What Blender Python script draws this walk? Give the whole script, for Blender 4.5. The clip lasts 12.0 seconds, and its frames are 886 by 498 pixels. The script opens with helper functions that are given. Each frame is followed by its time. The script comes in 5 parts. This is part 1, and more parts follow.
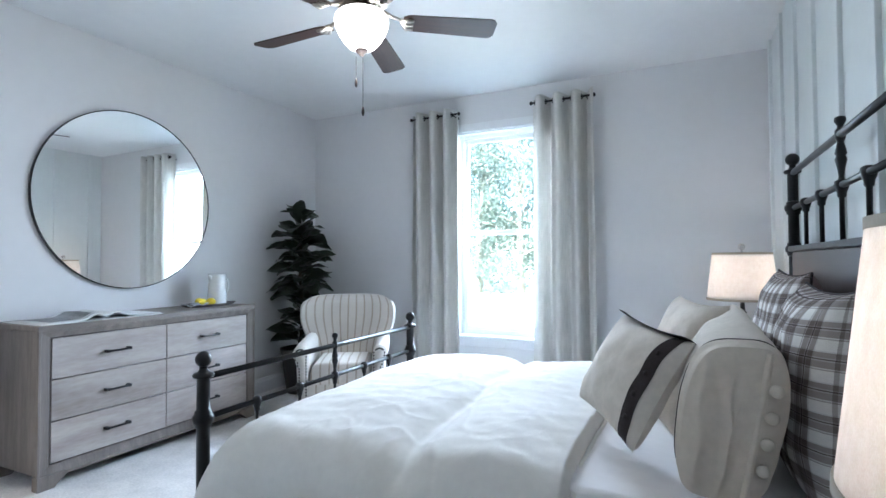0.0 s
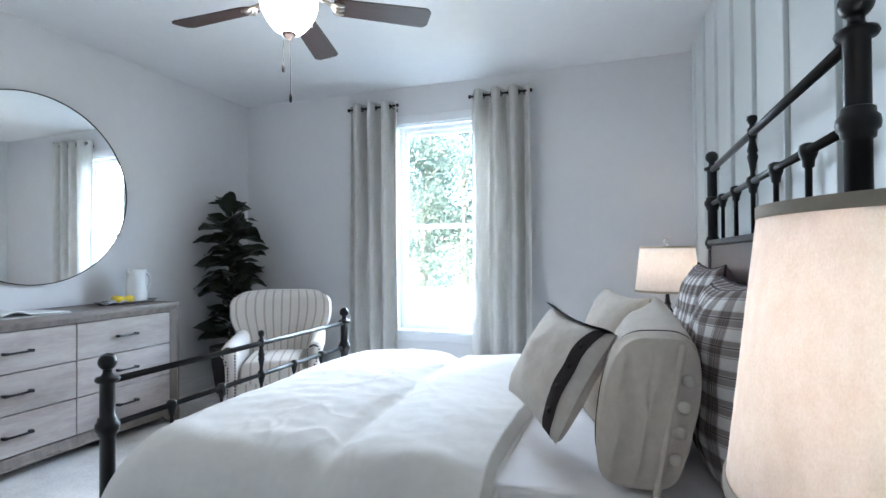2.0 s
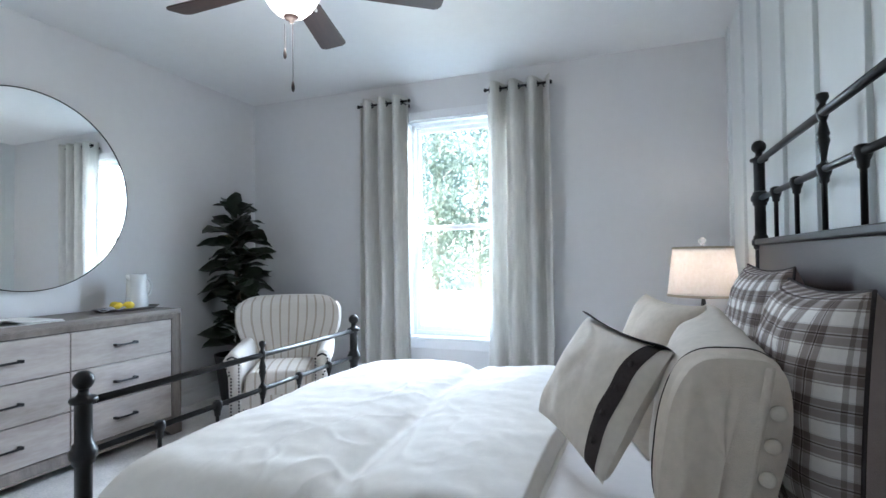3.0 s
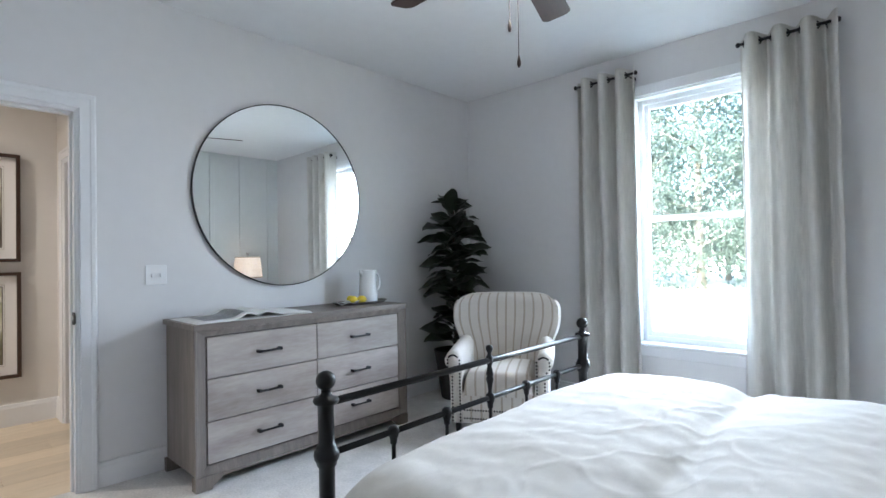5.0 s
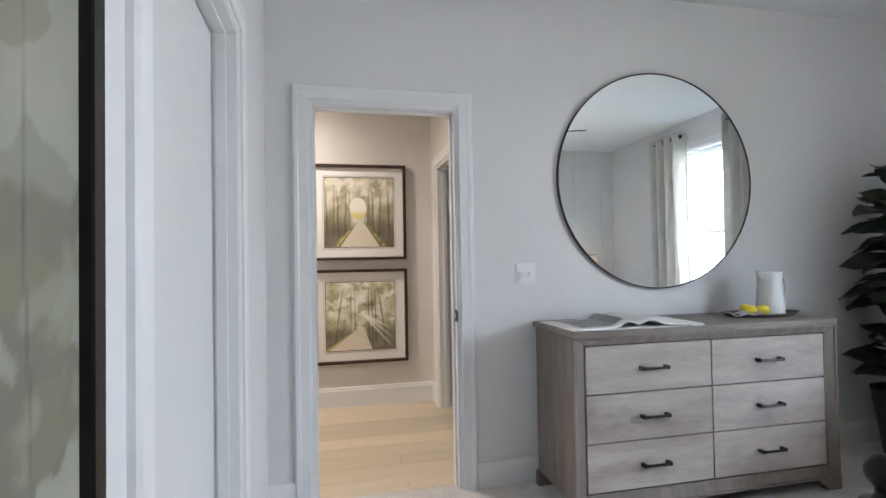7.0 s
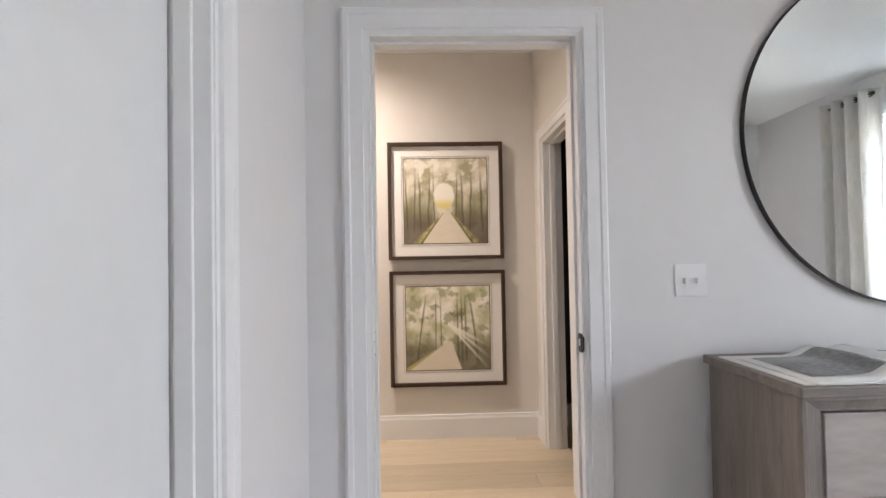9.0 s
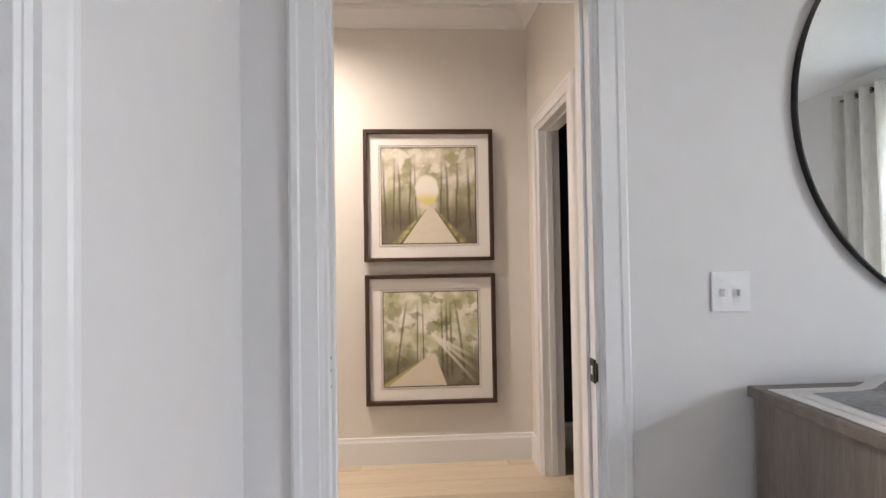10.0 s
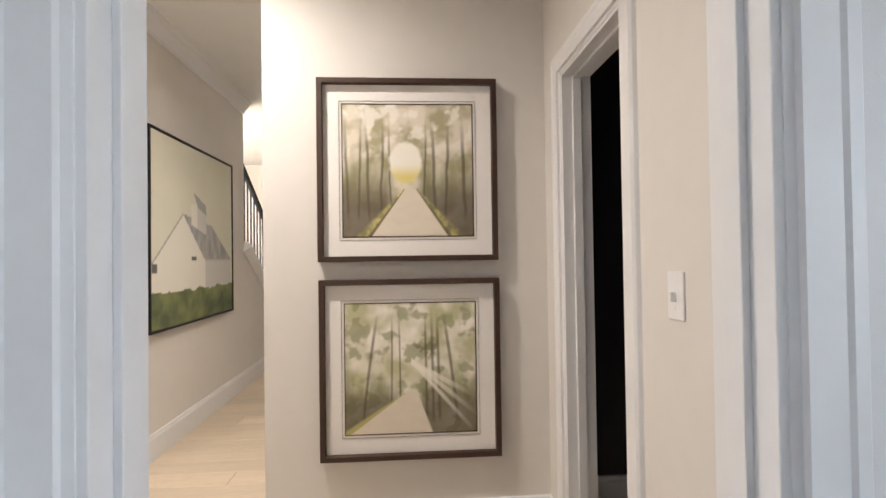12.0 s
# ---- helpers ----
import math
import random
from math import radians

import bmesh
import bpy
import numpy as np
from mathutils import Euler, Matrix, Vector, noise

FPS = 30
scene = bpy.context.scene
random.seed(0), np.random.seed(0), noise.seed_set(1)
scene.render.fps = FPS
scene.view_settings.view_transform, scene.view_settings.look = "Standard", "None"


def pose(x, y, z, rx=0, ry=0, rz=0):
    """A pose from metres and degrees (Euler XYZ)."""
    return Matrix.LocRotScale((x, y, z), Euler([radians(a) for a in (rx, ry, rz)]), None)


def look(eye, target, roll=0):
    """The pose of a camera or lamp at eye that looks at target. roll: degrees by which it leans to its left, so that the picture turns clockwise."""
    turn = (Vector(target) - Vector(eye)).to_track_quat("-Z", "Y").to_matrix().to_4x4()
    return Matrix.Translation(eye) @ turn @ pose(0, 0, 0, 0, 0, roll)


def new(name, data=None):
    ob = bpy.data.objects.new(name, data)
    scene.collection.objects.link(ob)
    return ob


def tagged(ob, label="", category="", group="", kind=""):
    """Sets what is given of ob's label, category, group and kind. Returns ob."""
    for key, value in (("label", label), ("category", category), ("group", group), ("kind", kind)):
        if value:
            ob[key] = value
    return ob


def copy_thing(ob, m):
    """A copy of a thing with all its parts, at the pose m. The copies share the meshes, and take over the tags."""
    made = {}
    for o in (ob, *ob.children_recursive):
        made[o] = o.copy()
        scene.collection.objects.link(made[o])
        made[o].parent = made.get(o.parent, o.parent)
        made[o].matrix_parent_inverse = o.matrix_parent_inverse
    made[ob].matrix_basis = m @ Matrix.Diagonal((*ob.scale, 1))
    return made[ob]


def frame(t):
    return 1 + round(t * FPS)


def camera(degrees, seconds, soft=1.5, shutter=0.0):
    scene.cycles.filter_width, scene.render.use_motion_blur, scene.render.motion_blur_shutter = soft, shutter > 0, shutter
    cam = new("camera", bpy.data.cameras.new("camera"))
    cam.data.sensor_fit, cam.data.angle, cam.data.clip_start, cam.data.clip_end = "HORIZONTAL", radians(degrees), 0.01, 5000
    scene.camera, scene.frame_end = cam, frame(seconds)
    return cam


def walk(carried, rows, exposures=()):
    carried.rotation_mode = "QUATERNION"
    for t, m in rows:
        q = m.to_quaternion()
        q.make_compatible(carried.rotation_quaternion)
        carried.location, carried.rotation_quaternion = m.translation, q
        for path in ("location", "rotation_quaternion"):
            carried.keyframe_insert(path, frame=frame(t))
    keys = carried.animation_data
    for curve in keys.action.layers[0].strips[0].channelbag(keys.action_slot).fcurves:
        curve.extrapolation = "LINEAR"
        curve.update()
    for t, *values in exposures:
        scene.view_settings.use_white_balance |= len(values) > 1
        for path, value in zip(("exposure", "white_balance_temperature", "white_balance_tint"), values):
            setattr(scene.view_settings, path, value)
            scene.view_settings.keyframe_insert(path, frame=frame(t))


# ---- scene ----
cam = camera(82.4, 12.0)
PATH = [
    (0, (0.273, 0.15, 1.224), (-0.588, 1.955, 1.273), -0.3),
    (0.5, (0.314, 0.106, 1.233), (-0.451, 1.954, 1.273), -0.3),
    (1, (0.338, 0.094, 1.23), (-0.359, 1.968, 1.268), -0.3),
    (1.5, (0.339, 0.121, 1.224), (-0.328, 2.007, 1.255), -0.4),
    (2, (0.313, 0.219, 1.221), (-0.35, 2.106, 1.246), -0.4),
    (2.5, (0.268, 0.334, 1.219), (-0.411, 2.214, 1.244), -0.4),
    (2.7, (0.245, 0.378, 1.217), (-0.445, 2.255, 1.249), -0.5),
    (4.3, (0.048, 0.568, 1.243), (-0.941, 2.306, 1.259), -1.0),
    (4.5, (0.015, 0.593, 1.24), (-1.075, 2.27, 1.262), -0.8),
    (5, (-0.065, 0.628, 1.227), (-1.434, 2.086, 1.256), -1.0),
    (5.5, (-0.202, 0.634, 1.224), (-1.805, 1.829, 1.258), -0.9),
    (6, (-0.369, 0.621, 1.227), (-2.144, 1.541, 1.266), -0.9),
    (6.5, (-0.51, 0.583, 1.223), (-2.392, 1.258, 1.27), -0.9),
    (7, (-0.696, 0.585, 1.231), (-2.648, 1.022, 1.274), -1.0),
    (7.5, (-0.904, 0.613, 1.229), (-2.892, 0.825, 1.276), -1.0),
    (7.7, (-0.987, 0.616, 1.241), (-2.981, 0.769, 1.283), -1.0),
    (9.3, (-1.673, 0.717, 1.232), (-3.671, 0.781, 1.278), -1.0),
    (9.5, (-1.749, 0.726, 1.236), (-3.746, 0.809, 1.283), -0.8),
    (10, (-1.944, 0.747, 1.251), (-3.941, 0.857, 1.293), -0.9),
    (10.5, (-2.168, 0.752, 1.247), (-4.164, 0.86, 1.287), -0.7),
    (11, (-2.37, 0.757, 1.247), (-4.367, 0.865, 1.293), -0.8),
    (11.5, (-2.583, 0.795, 1.235), (-4.58, 0.906, 1.286), -0.9),
    (12, (-2.804, 0.837, 1.261), (-4.799, 0.97, 1.29), -0.8),
]
EXPOSURES = [(0, 4.7, 5650, 9), (2.5, 4.6, 5850, 10), (5.5, 4.41, 6100, 11), (7, 4.4, 6450, 13), (9.5, 4.48, 6900, 17), (12, 4.5, 6450, 13)]
walk(cam, [(t, look(eye, target, roll)) for t, eye, target, roll in PATH], EXPOSURES)

# ---- light ----
world = bpy.data.worlds.new("sky")
scene.world = world
world.use_nodes = True
wn = world.node_tree.nodes
wn.clear()
w_out, w_bg, w_sky = wn.new("ShaderNodeOutputWorld"), wn.new("ShaderNodeBackground"), wn.new("ShaderNodeTexSky")
w_sky.sky_type, w_sky.sun_disc = "NISHITA", False
w_sky.sun_elevation, w_sky.sun_rotation = radians(33), radians(205)
w_sky.dust_density, w_sky.air_density = 2.0, 1.0
w_bg.inputs["Strength"].default_value = 0.15
world.node_tree.links.new(w_sky.outputs[0], w_bg.inputs["Color"])
world.node_tree.links.new(w_bg.outputs[0], w_out.inputs["Surface"])


def lamp(name, kind, m, energy, colour, **more):
    data = bpy.data.lights.new(name, kind)
    data.energy, data.color = energy, colour
    ob = new(name, data)
    ob.matrix_world = m
    return ob


sun = lamp("sun", "SUN", look((-7, -15, 11), (0, 0, 0)), 4.6, (1.0, 0.96, 0.90))
sun.data.angle = radians(0.6)
# daylight enters from outside the glass: the sky's from above, the pale ground's from below
for strip in range(5):
    strip_z = 0.74 + 0.365 * strip
    fall = -2.6 if strip > 1 else -0.2
    sky_light = lamp("window_daylight", "AREA", look((-1.17, 4.70, strip_z), (-1.17, 0.70, strip_z + fall)), (0.42, 0.42, 1.25, 1.25, 1.25)[strip], (0.80, 0.90, 1.0))
    sky_light.data.shape, sky_light.data.size, sky_light.data.size_y = "RECTANGLE", 0.97, 0.36
    sky_light.data.spread = radians(118)
WARM = (1.0, 0.87, 0.77)

# ---- materials ----
MATS = {}


def material(name, colour, rough=0.6, metal=0.0, vary=0.12, scale=6.0, bump=0.0, bump_scale=200.0, second=None, stretch=(1, 1, 1),
             translucent=0.0, coat=0.0, spec=0.5, use_random=0.0, emit=None, strength=0.0, fine=1.0):
    """A surface whose colour wanders at two scales, with fine relief."""
    m = bpy.data.materials.new(name)
    m.use_nodes = True
    nt = m.node_tree
    bsdf = nt.nodes["Principled BSDF"]
    out = nt.nodes["Material Output"]
    bsdf.inputs["Roughness"].default_value, bsdf.inputs["Metallic"].default_value = rough, metal
    bsdf.inputs["Coat Weight"].default_value = coat
    bsdf.inputs["Specular IOR Level"].default_value = spec
    co = nt.nodes.new("ShaderNodeTexCoord")
    mp = nt.nodes.new("ShaderNodeMapping")
    mp.inputs["Scale"].default_value = stretch
    nt.links.new(co.outputs["Object"], mp.inputs["Vector"])
    big, small = nt.nodes.new("ShaderNodeTexNoise"), nt.nodes.new("ShaderNodeTexNoise")
    big.inputs["Scale"].default_value, small.inputs["Scale"].default_value = scale, scale * 9
    big.inputs["Detail"].default_value = 4
    for n in (big, small):
        nt.links.new(mp.outputs[0], n.inputs["Vector"])
    add = nt.nodes.new("ShaderNodeMath")
    add.operation = "MULTIPLY_ADD"
    nt.links.new(small.outputs["Fac"], add.inputs[0])
    add.inputs[1].default_value = fine
    nt.links.new(big.outputs["Fac"], add.inputs[2])
    ramp = nt.nodes.new("ShaderNodeMapRange")
    ramp.inputs["From Min"].default_value, ramp.inputs["From Max"].default_value = 0.28 + 0.42 * fine, 0.72 + 0.58 * fine
    nt.links.new(add.outputs[0], ramp.inputs["Value"])
    mix = nt.nodes.new("ShaderNodeMix")
    mix.data_type = "RGBA"
    c2 = second or tuple(c * (1 - vary) for c in colour)
    mix.inputs["A"].default_value, mix.inputs["B"].default_value = (*colour, 1), (*c2, 1)
    nt.links.new(ramp.outputs[0], mix.inputs["Factor"])
    colour_out = mix.outputs["Result"]
    if use_random:
        info, hsv = nt.nodes.new("ShaderNodeObjectInfo"), nt.nodes.new("ShaderNodeHueSaturation")
        rr = nt.nodes.new("ShaderNodeMapRange")
        rr.inputs["To Min"].default_value, rr.inputs["To Max"].default_value = 1 - use_random, 1 + use_random
        nt.links.new(info.outputs["Random"], rr.inputs["Value"])
        nt.links.new(rr.outputs[0], hsv.inputs["Value"])
        nt.links.new(colour_out, hsv.inputs["Color"])
        colour_out = hsv.outputs["Color"]
    nt.links.new(colour_out, bsdf.inputs["Base Color"])
    if bump:
        bn, bp = nt.nodes.new("ShaderNodeTexNoise"), nt.nodes.new("ShaderNodeBump")
        bn.inputs["Scale"].default_value, bn.inputs["Detail"].default_value = bump_scale, 3
        nt.links.new(mp.outputs[0], bn.inputs["Vector"])
        bp.inputs["Strength"].default_value, bp.inputs["Distance"].default_value = bump, 0.004
        nt.links.new(bn.outputs["Fac"], bp.inputs["Height"])
        nt.links.new(bp.outputs[0], bsdf.inputs["Normal"])
    if emit:
        bsdf.inputs["Emission Color"].default_value, bsdf.inputs["Emission Strength"].default_value = (*emit, 1), strength
    if translucent:
        tr, ms = nt.nodes.new("ShaderNodeBsdfTranslucent"), nt.nodes.new("ShaderNodeMixShader")
        ms.inputs[0].default_value = translucent
        nt.links.new(colour_out, tr.inputs["Color"])
        nt.links.new(bsdf.outputs[0], ms.inputs[1])
        nt.links.new(tr.outputs[0], ms.inputs[2])
        nt.links.new(ms.outputs[0], out.inputs["Surface"])
    MATS[name] = m
    return m


def node(m, kind, **inputs):
    n = m.node_tree.nodes.new(kind)
    for k, v in inputs.items():
        n.inputs[k].default_value = v
    return n


def striped(m, coord, axis, period, stops, offset=0.0):
    """Colour stops repeated along one axis of a texture coordinate; returns the colour socket."""
    nt = m.node_tree
    co, sep, mul, fr, ramp = (nt.nodes.new("ShaderNode" + k) for k in ("TexCoord", "SeparateXYZ", "Math", "Math", "ValToRGB"))
    nt.links.new(co.outputs[coord], sep.inputs[0])
    mul.operation, fr.operation = "MULTIPLY_ADD", "FRACT"
    mul.inputs[1].default_value, mul.inputs[2].default_value = 1 / period, offset
    nt.links.new(sep.outputs[axis], mul.inputs[0])
    nt.links.new(mul.outputs[0], fr.inputs[0])
    nt.links.new(fr.outputs[0], ramp.inputs[0])
    ramp.color_ramp.interpolation = "CONSTANT"
    while len(ramp.color_ramp.elements) < len(stops):
        ramp.color_ramp.elements.new(0.5)
    for e, (p, c) in zip(ramp.color_ramp.elements, stops):
        e.position, e.color = p, (*c, 1)
    return ramp.outputs[0]


WALL = material("wall_paint", (0.70, 0.69, 0.695), 0.55, vary=0.03, scale=1.5, bump=0.08, bump_scale=260)
BATTEN = material("panel_wall_paint", (0.69, 0.72, 0.715), 0.45, vary=0.03, scale=1.5, bump=0.05, bump_scale=200)
HALLWALL = material("hall_paint", (0.70, 0.67, 0.635), 0.55, vary=0.03, scale=1.5, bump=0.08, bump_scale=260)
CEIL = material("ceiling_paint", (0.78, 0.78, 0.78), 0.7, vary=0.03, scale=1.2, bump=0.15, bump_scale=120)
TRIM = material("white_trim_paint", (0.77, 0.77, 0.78), 0.32, vary=0.03, scale=4, bump=0.03, bump_scale=60)
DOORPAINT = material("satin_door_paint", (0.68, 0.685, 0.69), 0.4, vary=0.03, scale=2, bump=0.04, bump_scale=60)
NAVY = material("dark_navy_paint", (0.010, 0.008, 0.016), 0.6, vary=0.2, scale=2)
CARPET = material("cream_carpet", (0.80, 0.77, 0.74), 0.95, vary=0.25, scale=9, bump=1.0, bump_scale=420, spec=0.1)
OAK = material("pale_oak_plank", (0.68, 0.57, 0.43), 0.42, vary=0.18, scale=2.2, bump=0.10, bump_scale=30, stretch=(9, 0.7, 1), use_random=0.10)
GREYWOOD = material("grey_weathered_wood", (0.235, 0.20, 0.175), 0.55, scale=3, second=(0.135, 0.112, 0.097), bump=0.10, bump_scale=30, stretch=(9, 9, 0.8), fine=0.5)
DRAWERWOOD = material("pale_weathered_wood", (0.46, 0.415, 0.385), 0.5, scale=1.6, second=(0.25, 0.208, 0.185), bump=0.08, bump_scale=30, stretch=(4, 1.0, 5), fine=0.3, use_random=0.10)
TOPWOOD = material("grey_weathered_top", (0.235, 0.20, 0.175), 0.5, scale=3, second=(0.135, 0.112, 0.097), bump=0.10, bump_scale=30, stretch=(9, 0.8, 9), fine=0.5)
BLACK = material("black_metal", (0.005, 0.005, 0.006), 0.34, 0.0, vary=0.3, scale=20, bump=0.04, bump_scale=90, spec=0.36)
ESPRESSO = material("dark_wood_panel", (0.034, 0.020, 0.018), 0.42, spec=0.35, vary=0.35, scale=4, stretch=(1, 1, 9), bump=0.06, bump_scale=40)
BLADE = material("walnut_fan_blade", (0.050, 0.024, 0.016), 0.45, scale=5, second=(0.026, 0.013, 0.010), stretch=(1, 9, 1), bump=0.08, bump_scale=30)
NICKEL = material("brushed_nickel", (0.52, 0.48, 0.42), 0.35, 0.9, vary=0.15, scale=15)
CHROME = material("chrome", (0.8, 0.8, 0.8), 0.08, 1.0, vary=0.02)
MIRROR = material("mirror_glass", (0.93, 0.95, 0.95), 0.004, 1.0, vary=0.0)
LINEN = material("white_duvet_cotton", (0.80, 0.77, 0.725), 0.85, vary=0.06, scale=4, bump=0.25, bump_scale=350, spec=0.2)
SHEET = material("white_sheet_cotton", (0.82, 0.79, 0.78), 0.8, vary=0.05, scale=3, bump=0.2, bump_scale=300, spec=0.2)
CREAM = material("cream_linen", (0.72, 0.66, 0.585), 0.9, vary=0.12, scale=5, bump=0.45, bump_scale=420, spec=0.15)
BEIGE = material("beige_linen", (0.64, 0.57, 0.485), 0.9, vary=0.12, scale=5, bump=0.45, bump_scale=420, spec=0.15)
TAUPE = material("taupe_cotton", (0.42, 0.35, 0.32), 0.9, vary=0.1, scale=6, bump=0.3, bump_scale=400, spec=0.15)
CHARCOAL = material("charcoal_band", (0.055, 0.045, 0.045), 0.85, vary=0.25, scale=14, bump=0.4, bump_scale=350, spec=0.15)
BUTTON = material("covered_button", (0.56, 0.51, 0.43), 0.8, vary=0.1, scale=20)
CURTAIN = material("sage_grey_linen", (0.74, 0.72, 0.68), 0.9, vary=0.18, scale=9, bump=0.4, bump_scale=300, stretch=(6, 6, 1), translucent=0.22, spec=0.1)
SHADE = material("oatmeal_shade_linen", (0.90, 0.865, 0.83), 0.9, second=(0.80, 0.745, 0.69), scale=60, bump=0.35, bump_scale=420, stretch=(1, 1, 0.6), translucent=0.55, spec=0.1)
SHADETRIM = material("shade_tape", (0.42, 0.37, 0.29), 0.9, vary=0.1, scale=20)
CERAMIC = material("white_glazed_ceramic", (0.78, 0.79, 0.80), 0.18, vary=0.02, coat=0.3)
LEMON = material("lemon_peel", (0.82, 0.60, 0.03), 0.4, vary=0.12, scale=12, bump=0.3, bump_scale=160)
DARKTRAY = material("dark_tray_wood", (0.085, 0.07, 0.06), 0.5, vary=0.3, scale=8, bump=0.2, bump_scale=60)
PAPER = material("white_paper", (0.76, 0.76, 0.74), 0.7, vary=0.05, scale=10)
PRINT = material("printed_grey_page", (0.30, 0.30, 0.30), 0.45, scale=7, second=(0.14, 0.14, 0.15))
CLOTH = material("grey_white_napkin", (0.62, 0.62, 0.62), 0.9, scale=28, second=(0.25, 0.26, 0.28), stretch=(1, 4, 1))
LEAF = material("fig_leaf", (0.026, 0.040, 0.024), 0.34, vary=0.45, scale=7, bump=0.15, bump_scale=60, translucent=0.1)
BARK = material("plant_stem", (0.06, 0.045, 0.03), 0.8, vary=0.3, scale=12, bump=0.5, bump_scale=80)
POT = material("dark_planter", (0.035, 0.033, 0.034), 0.6, vary=0.25, scale=5, bump=0.2, bump_scale=50)
SOIL = material("potting_soil", (0.03, 0.022, 0.016), 0.95, vary=0.4, scale=30, bump=0.8, bump_scale=90)
PLATE = material("white_switch_plastic", (0.80, 0.80, 0.81), 0.3, vary=0.01)
DARKFRAME = material("espresso_frame", (0.050, 0.022, 0.012), 0.5, vary=0.3, scale=9, bump=0.06, bump_scale=60, stretch=(1, 6, 1))
MAT_BOARD = material("mat_board", (0.86, 0.83, 0.80), 0.85, vary=0.02, scale=9)
MAT_LINE = material("mat_bevel", (0.36, 0.32, 0.26), 0.8, vary=0.1, scale=9)
VINYL = material("window_vinyl", (0.82, 0.83, 0.84), 0.35, vary=0.01)
LAWN = material("sunlit_lawn", (0.34, 0.34, 0.27), 0.95, vary=0.25, scale=1.2, bump=0.6, bump_scale=40)
FOLIAGE = material("tree_foliage", (0.15, 0.195, 0.165), 0.7, vary=0.3, scale=0.6, translucent=0.78, spec=0.15)
TRUNK = material("tree_bark", (0.22, 0.20, 0.17), 0.9, vary=0.3, scale=3, bump=0.6, bump_scale=20)
BULB = material("frosted_bowl", (0.9, 0.88, 0.84), 0.4, vary=0.0, emit=(1.0, 0.93, 0.82), strength=0.25)
LAMPBULB = material("lamp_bulb", (0.9, 0.85, 0.75), 0.4, vary=0.0, emit=(1.0, 0.75, 0.48), strength=0.3)

GLASS = bpy.data.materials.new("window_glass")
GLASS.use_nodes = True
glass_nodes = GLASS.node_tree.nodes
clear, gloss, glass_mix = (glass_nodes.new("ShaderNode" + k) for k in ("BsdfTransparent", "BsdfGlossy", "MixShader"))
clear.inputs["Color"].default_value = (0.95, 0.97, 0.96, 1)
gloss.inputs["Roughness"].default_value, glass_mix.inputs[0].default_value = 0.01, 0.045
GLASS.node_tree.links.new(clear.outputs[0], glass_mix.inputs[1])
GLASS.node_tree.links.new(gloss.outputs[0], glass_mix.inputs[2])
GLASS.node_tree.links.new(glass_mix.outputs[0], glass_nodes["Material Output"].inputs["Surface"])
CRYSTAL = bpy.data.materials.new("crystal_glass")
CRYSTAL.use_nodes = True
gb = CRYSTAL.node_tree.nodes["Principled BSDF"]
gb.inputs["Transmission Weight"].default_value, gb.inputs["Roughness"].default_value, gb.inputs["IOR"].default_value = 1.0, 0.02, 1.5

# striped upholstery: warm white with grey-taupe ticking
STRIPE = material("striped_upholstery", (0.63, 0.585, 0.535), 0.9, vary=0.08, scale=8, bump=0.35, bump_scale=420, spec=0.15)
ticking = striped(STRIPE, "UV", "X", 0.072, [(0, (1, 1, 1)), (0.40, (0.64, 0.59, 0.53)), (0.47, (0.76, 0.72, 0.66)), (0.53, (0.64, 0.59, 0.53)), (0.60, (1, 1, 1))])
smix = node(STRIPE, "ShaderNodeMix")
smix.data_type, smix.blend_type = "RGBA", "MULTIPLY"
smix.inputs["Factor"].default_value = 1.0
sb = STRIPE.node_tree.nodes["Principled BSDF"]
old = sb.inputs["Base Color"].links[0].from_socket
STRIPE.node_tree.links.new(old, smix.inputs["A"])
STRIPE.node_tree.links.new(ticking, smix.inputs["B"])
STRIPE.node_tree.links.new(smix.outputs["Result"], sb.inputs["Base Color"])
IVORY = material("ivory_upholstery", (0.63, 0.585, 0.535), 0.9, vary=0.08, scale=8, bump=0.35, bump_scale=420, spec=0.15)

# plaid: white ground, slate and brown bands with thin dark lines, woven both ways
PLAID = material("plaid_flannel", (0.80, 0.78, 0.75), 0.92, vary=0.08, scale=10, bump=0.4, bump_scale=380, spec=0.1)
bands = [(0, (1, 1, 1)), (0.36, (0.55, 0.52, 0.51)), (0.40, (0.88, 0.87, 0.88)), (0.44, (0.44, 0.40, 0.385)), (0.66, (0.62, 0.58, 0.58)), (0.70, (0.20, 0.17, 0.165)),
         (0.74, (0.62, 0.58, 0.58)), (0.78, (0.44, 0.40, 0.385)), (0.95, (0.85, 0.85, 0.85))]
pa = striped(PLAID, "UV", "X", 0.076, bands)
pb_ = striped(PLAID, "UV", "Y", 0.076, bands, 0.3)
m1, m2 = node(PLAID, "ShaderNodeMix"), node(PLAID, "ShaderNodeMix")
for mm in (m1, m2):
    mm.data_type, mm.blend_type = "RGBA", "MULTIPLY"
    mm.inputs["Factor"].default_value = 1.0
sb = PLAID.node_tree.nodes["Principled BSDF"]
old = sb.inputs["Base Color"].links[0].from_socket
PLAID.node_tree.links.new(old, m1.inputs["A"])
PLAID.node_tree.links.new(pa, m1.inputs["B"])
PLAID.node_tree.links.new(m1.outputs["Result"], m2.inputs["A"])
PLAID.node_tree.links.new(pb_, m2.inputs["B"])
PLAID.node_tree.links.new(m2.outputs["Result"], sb.inputs["Base Color"])

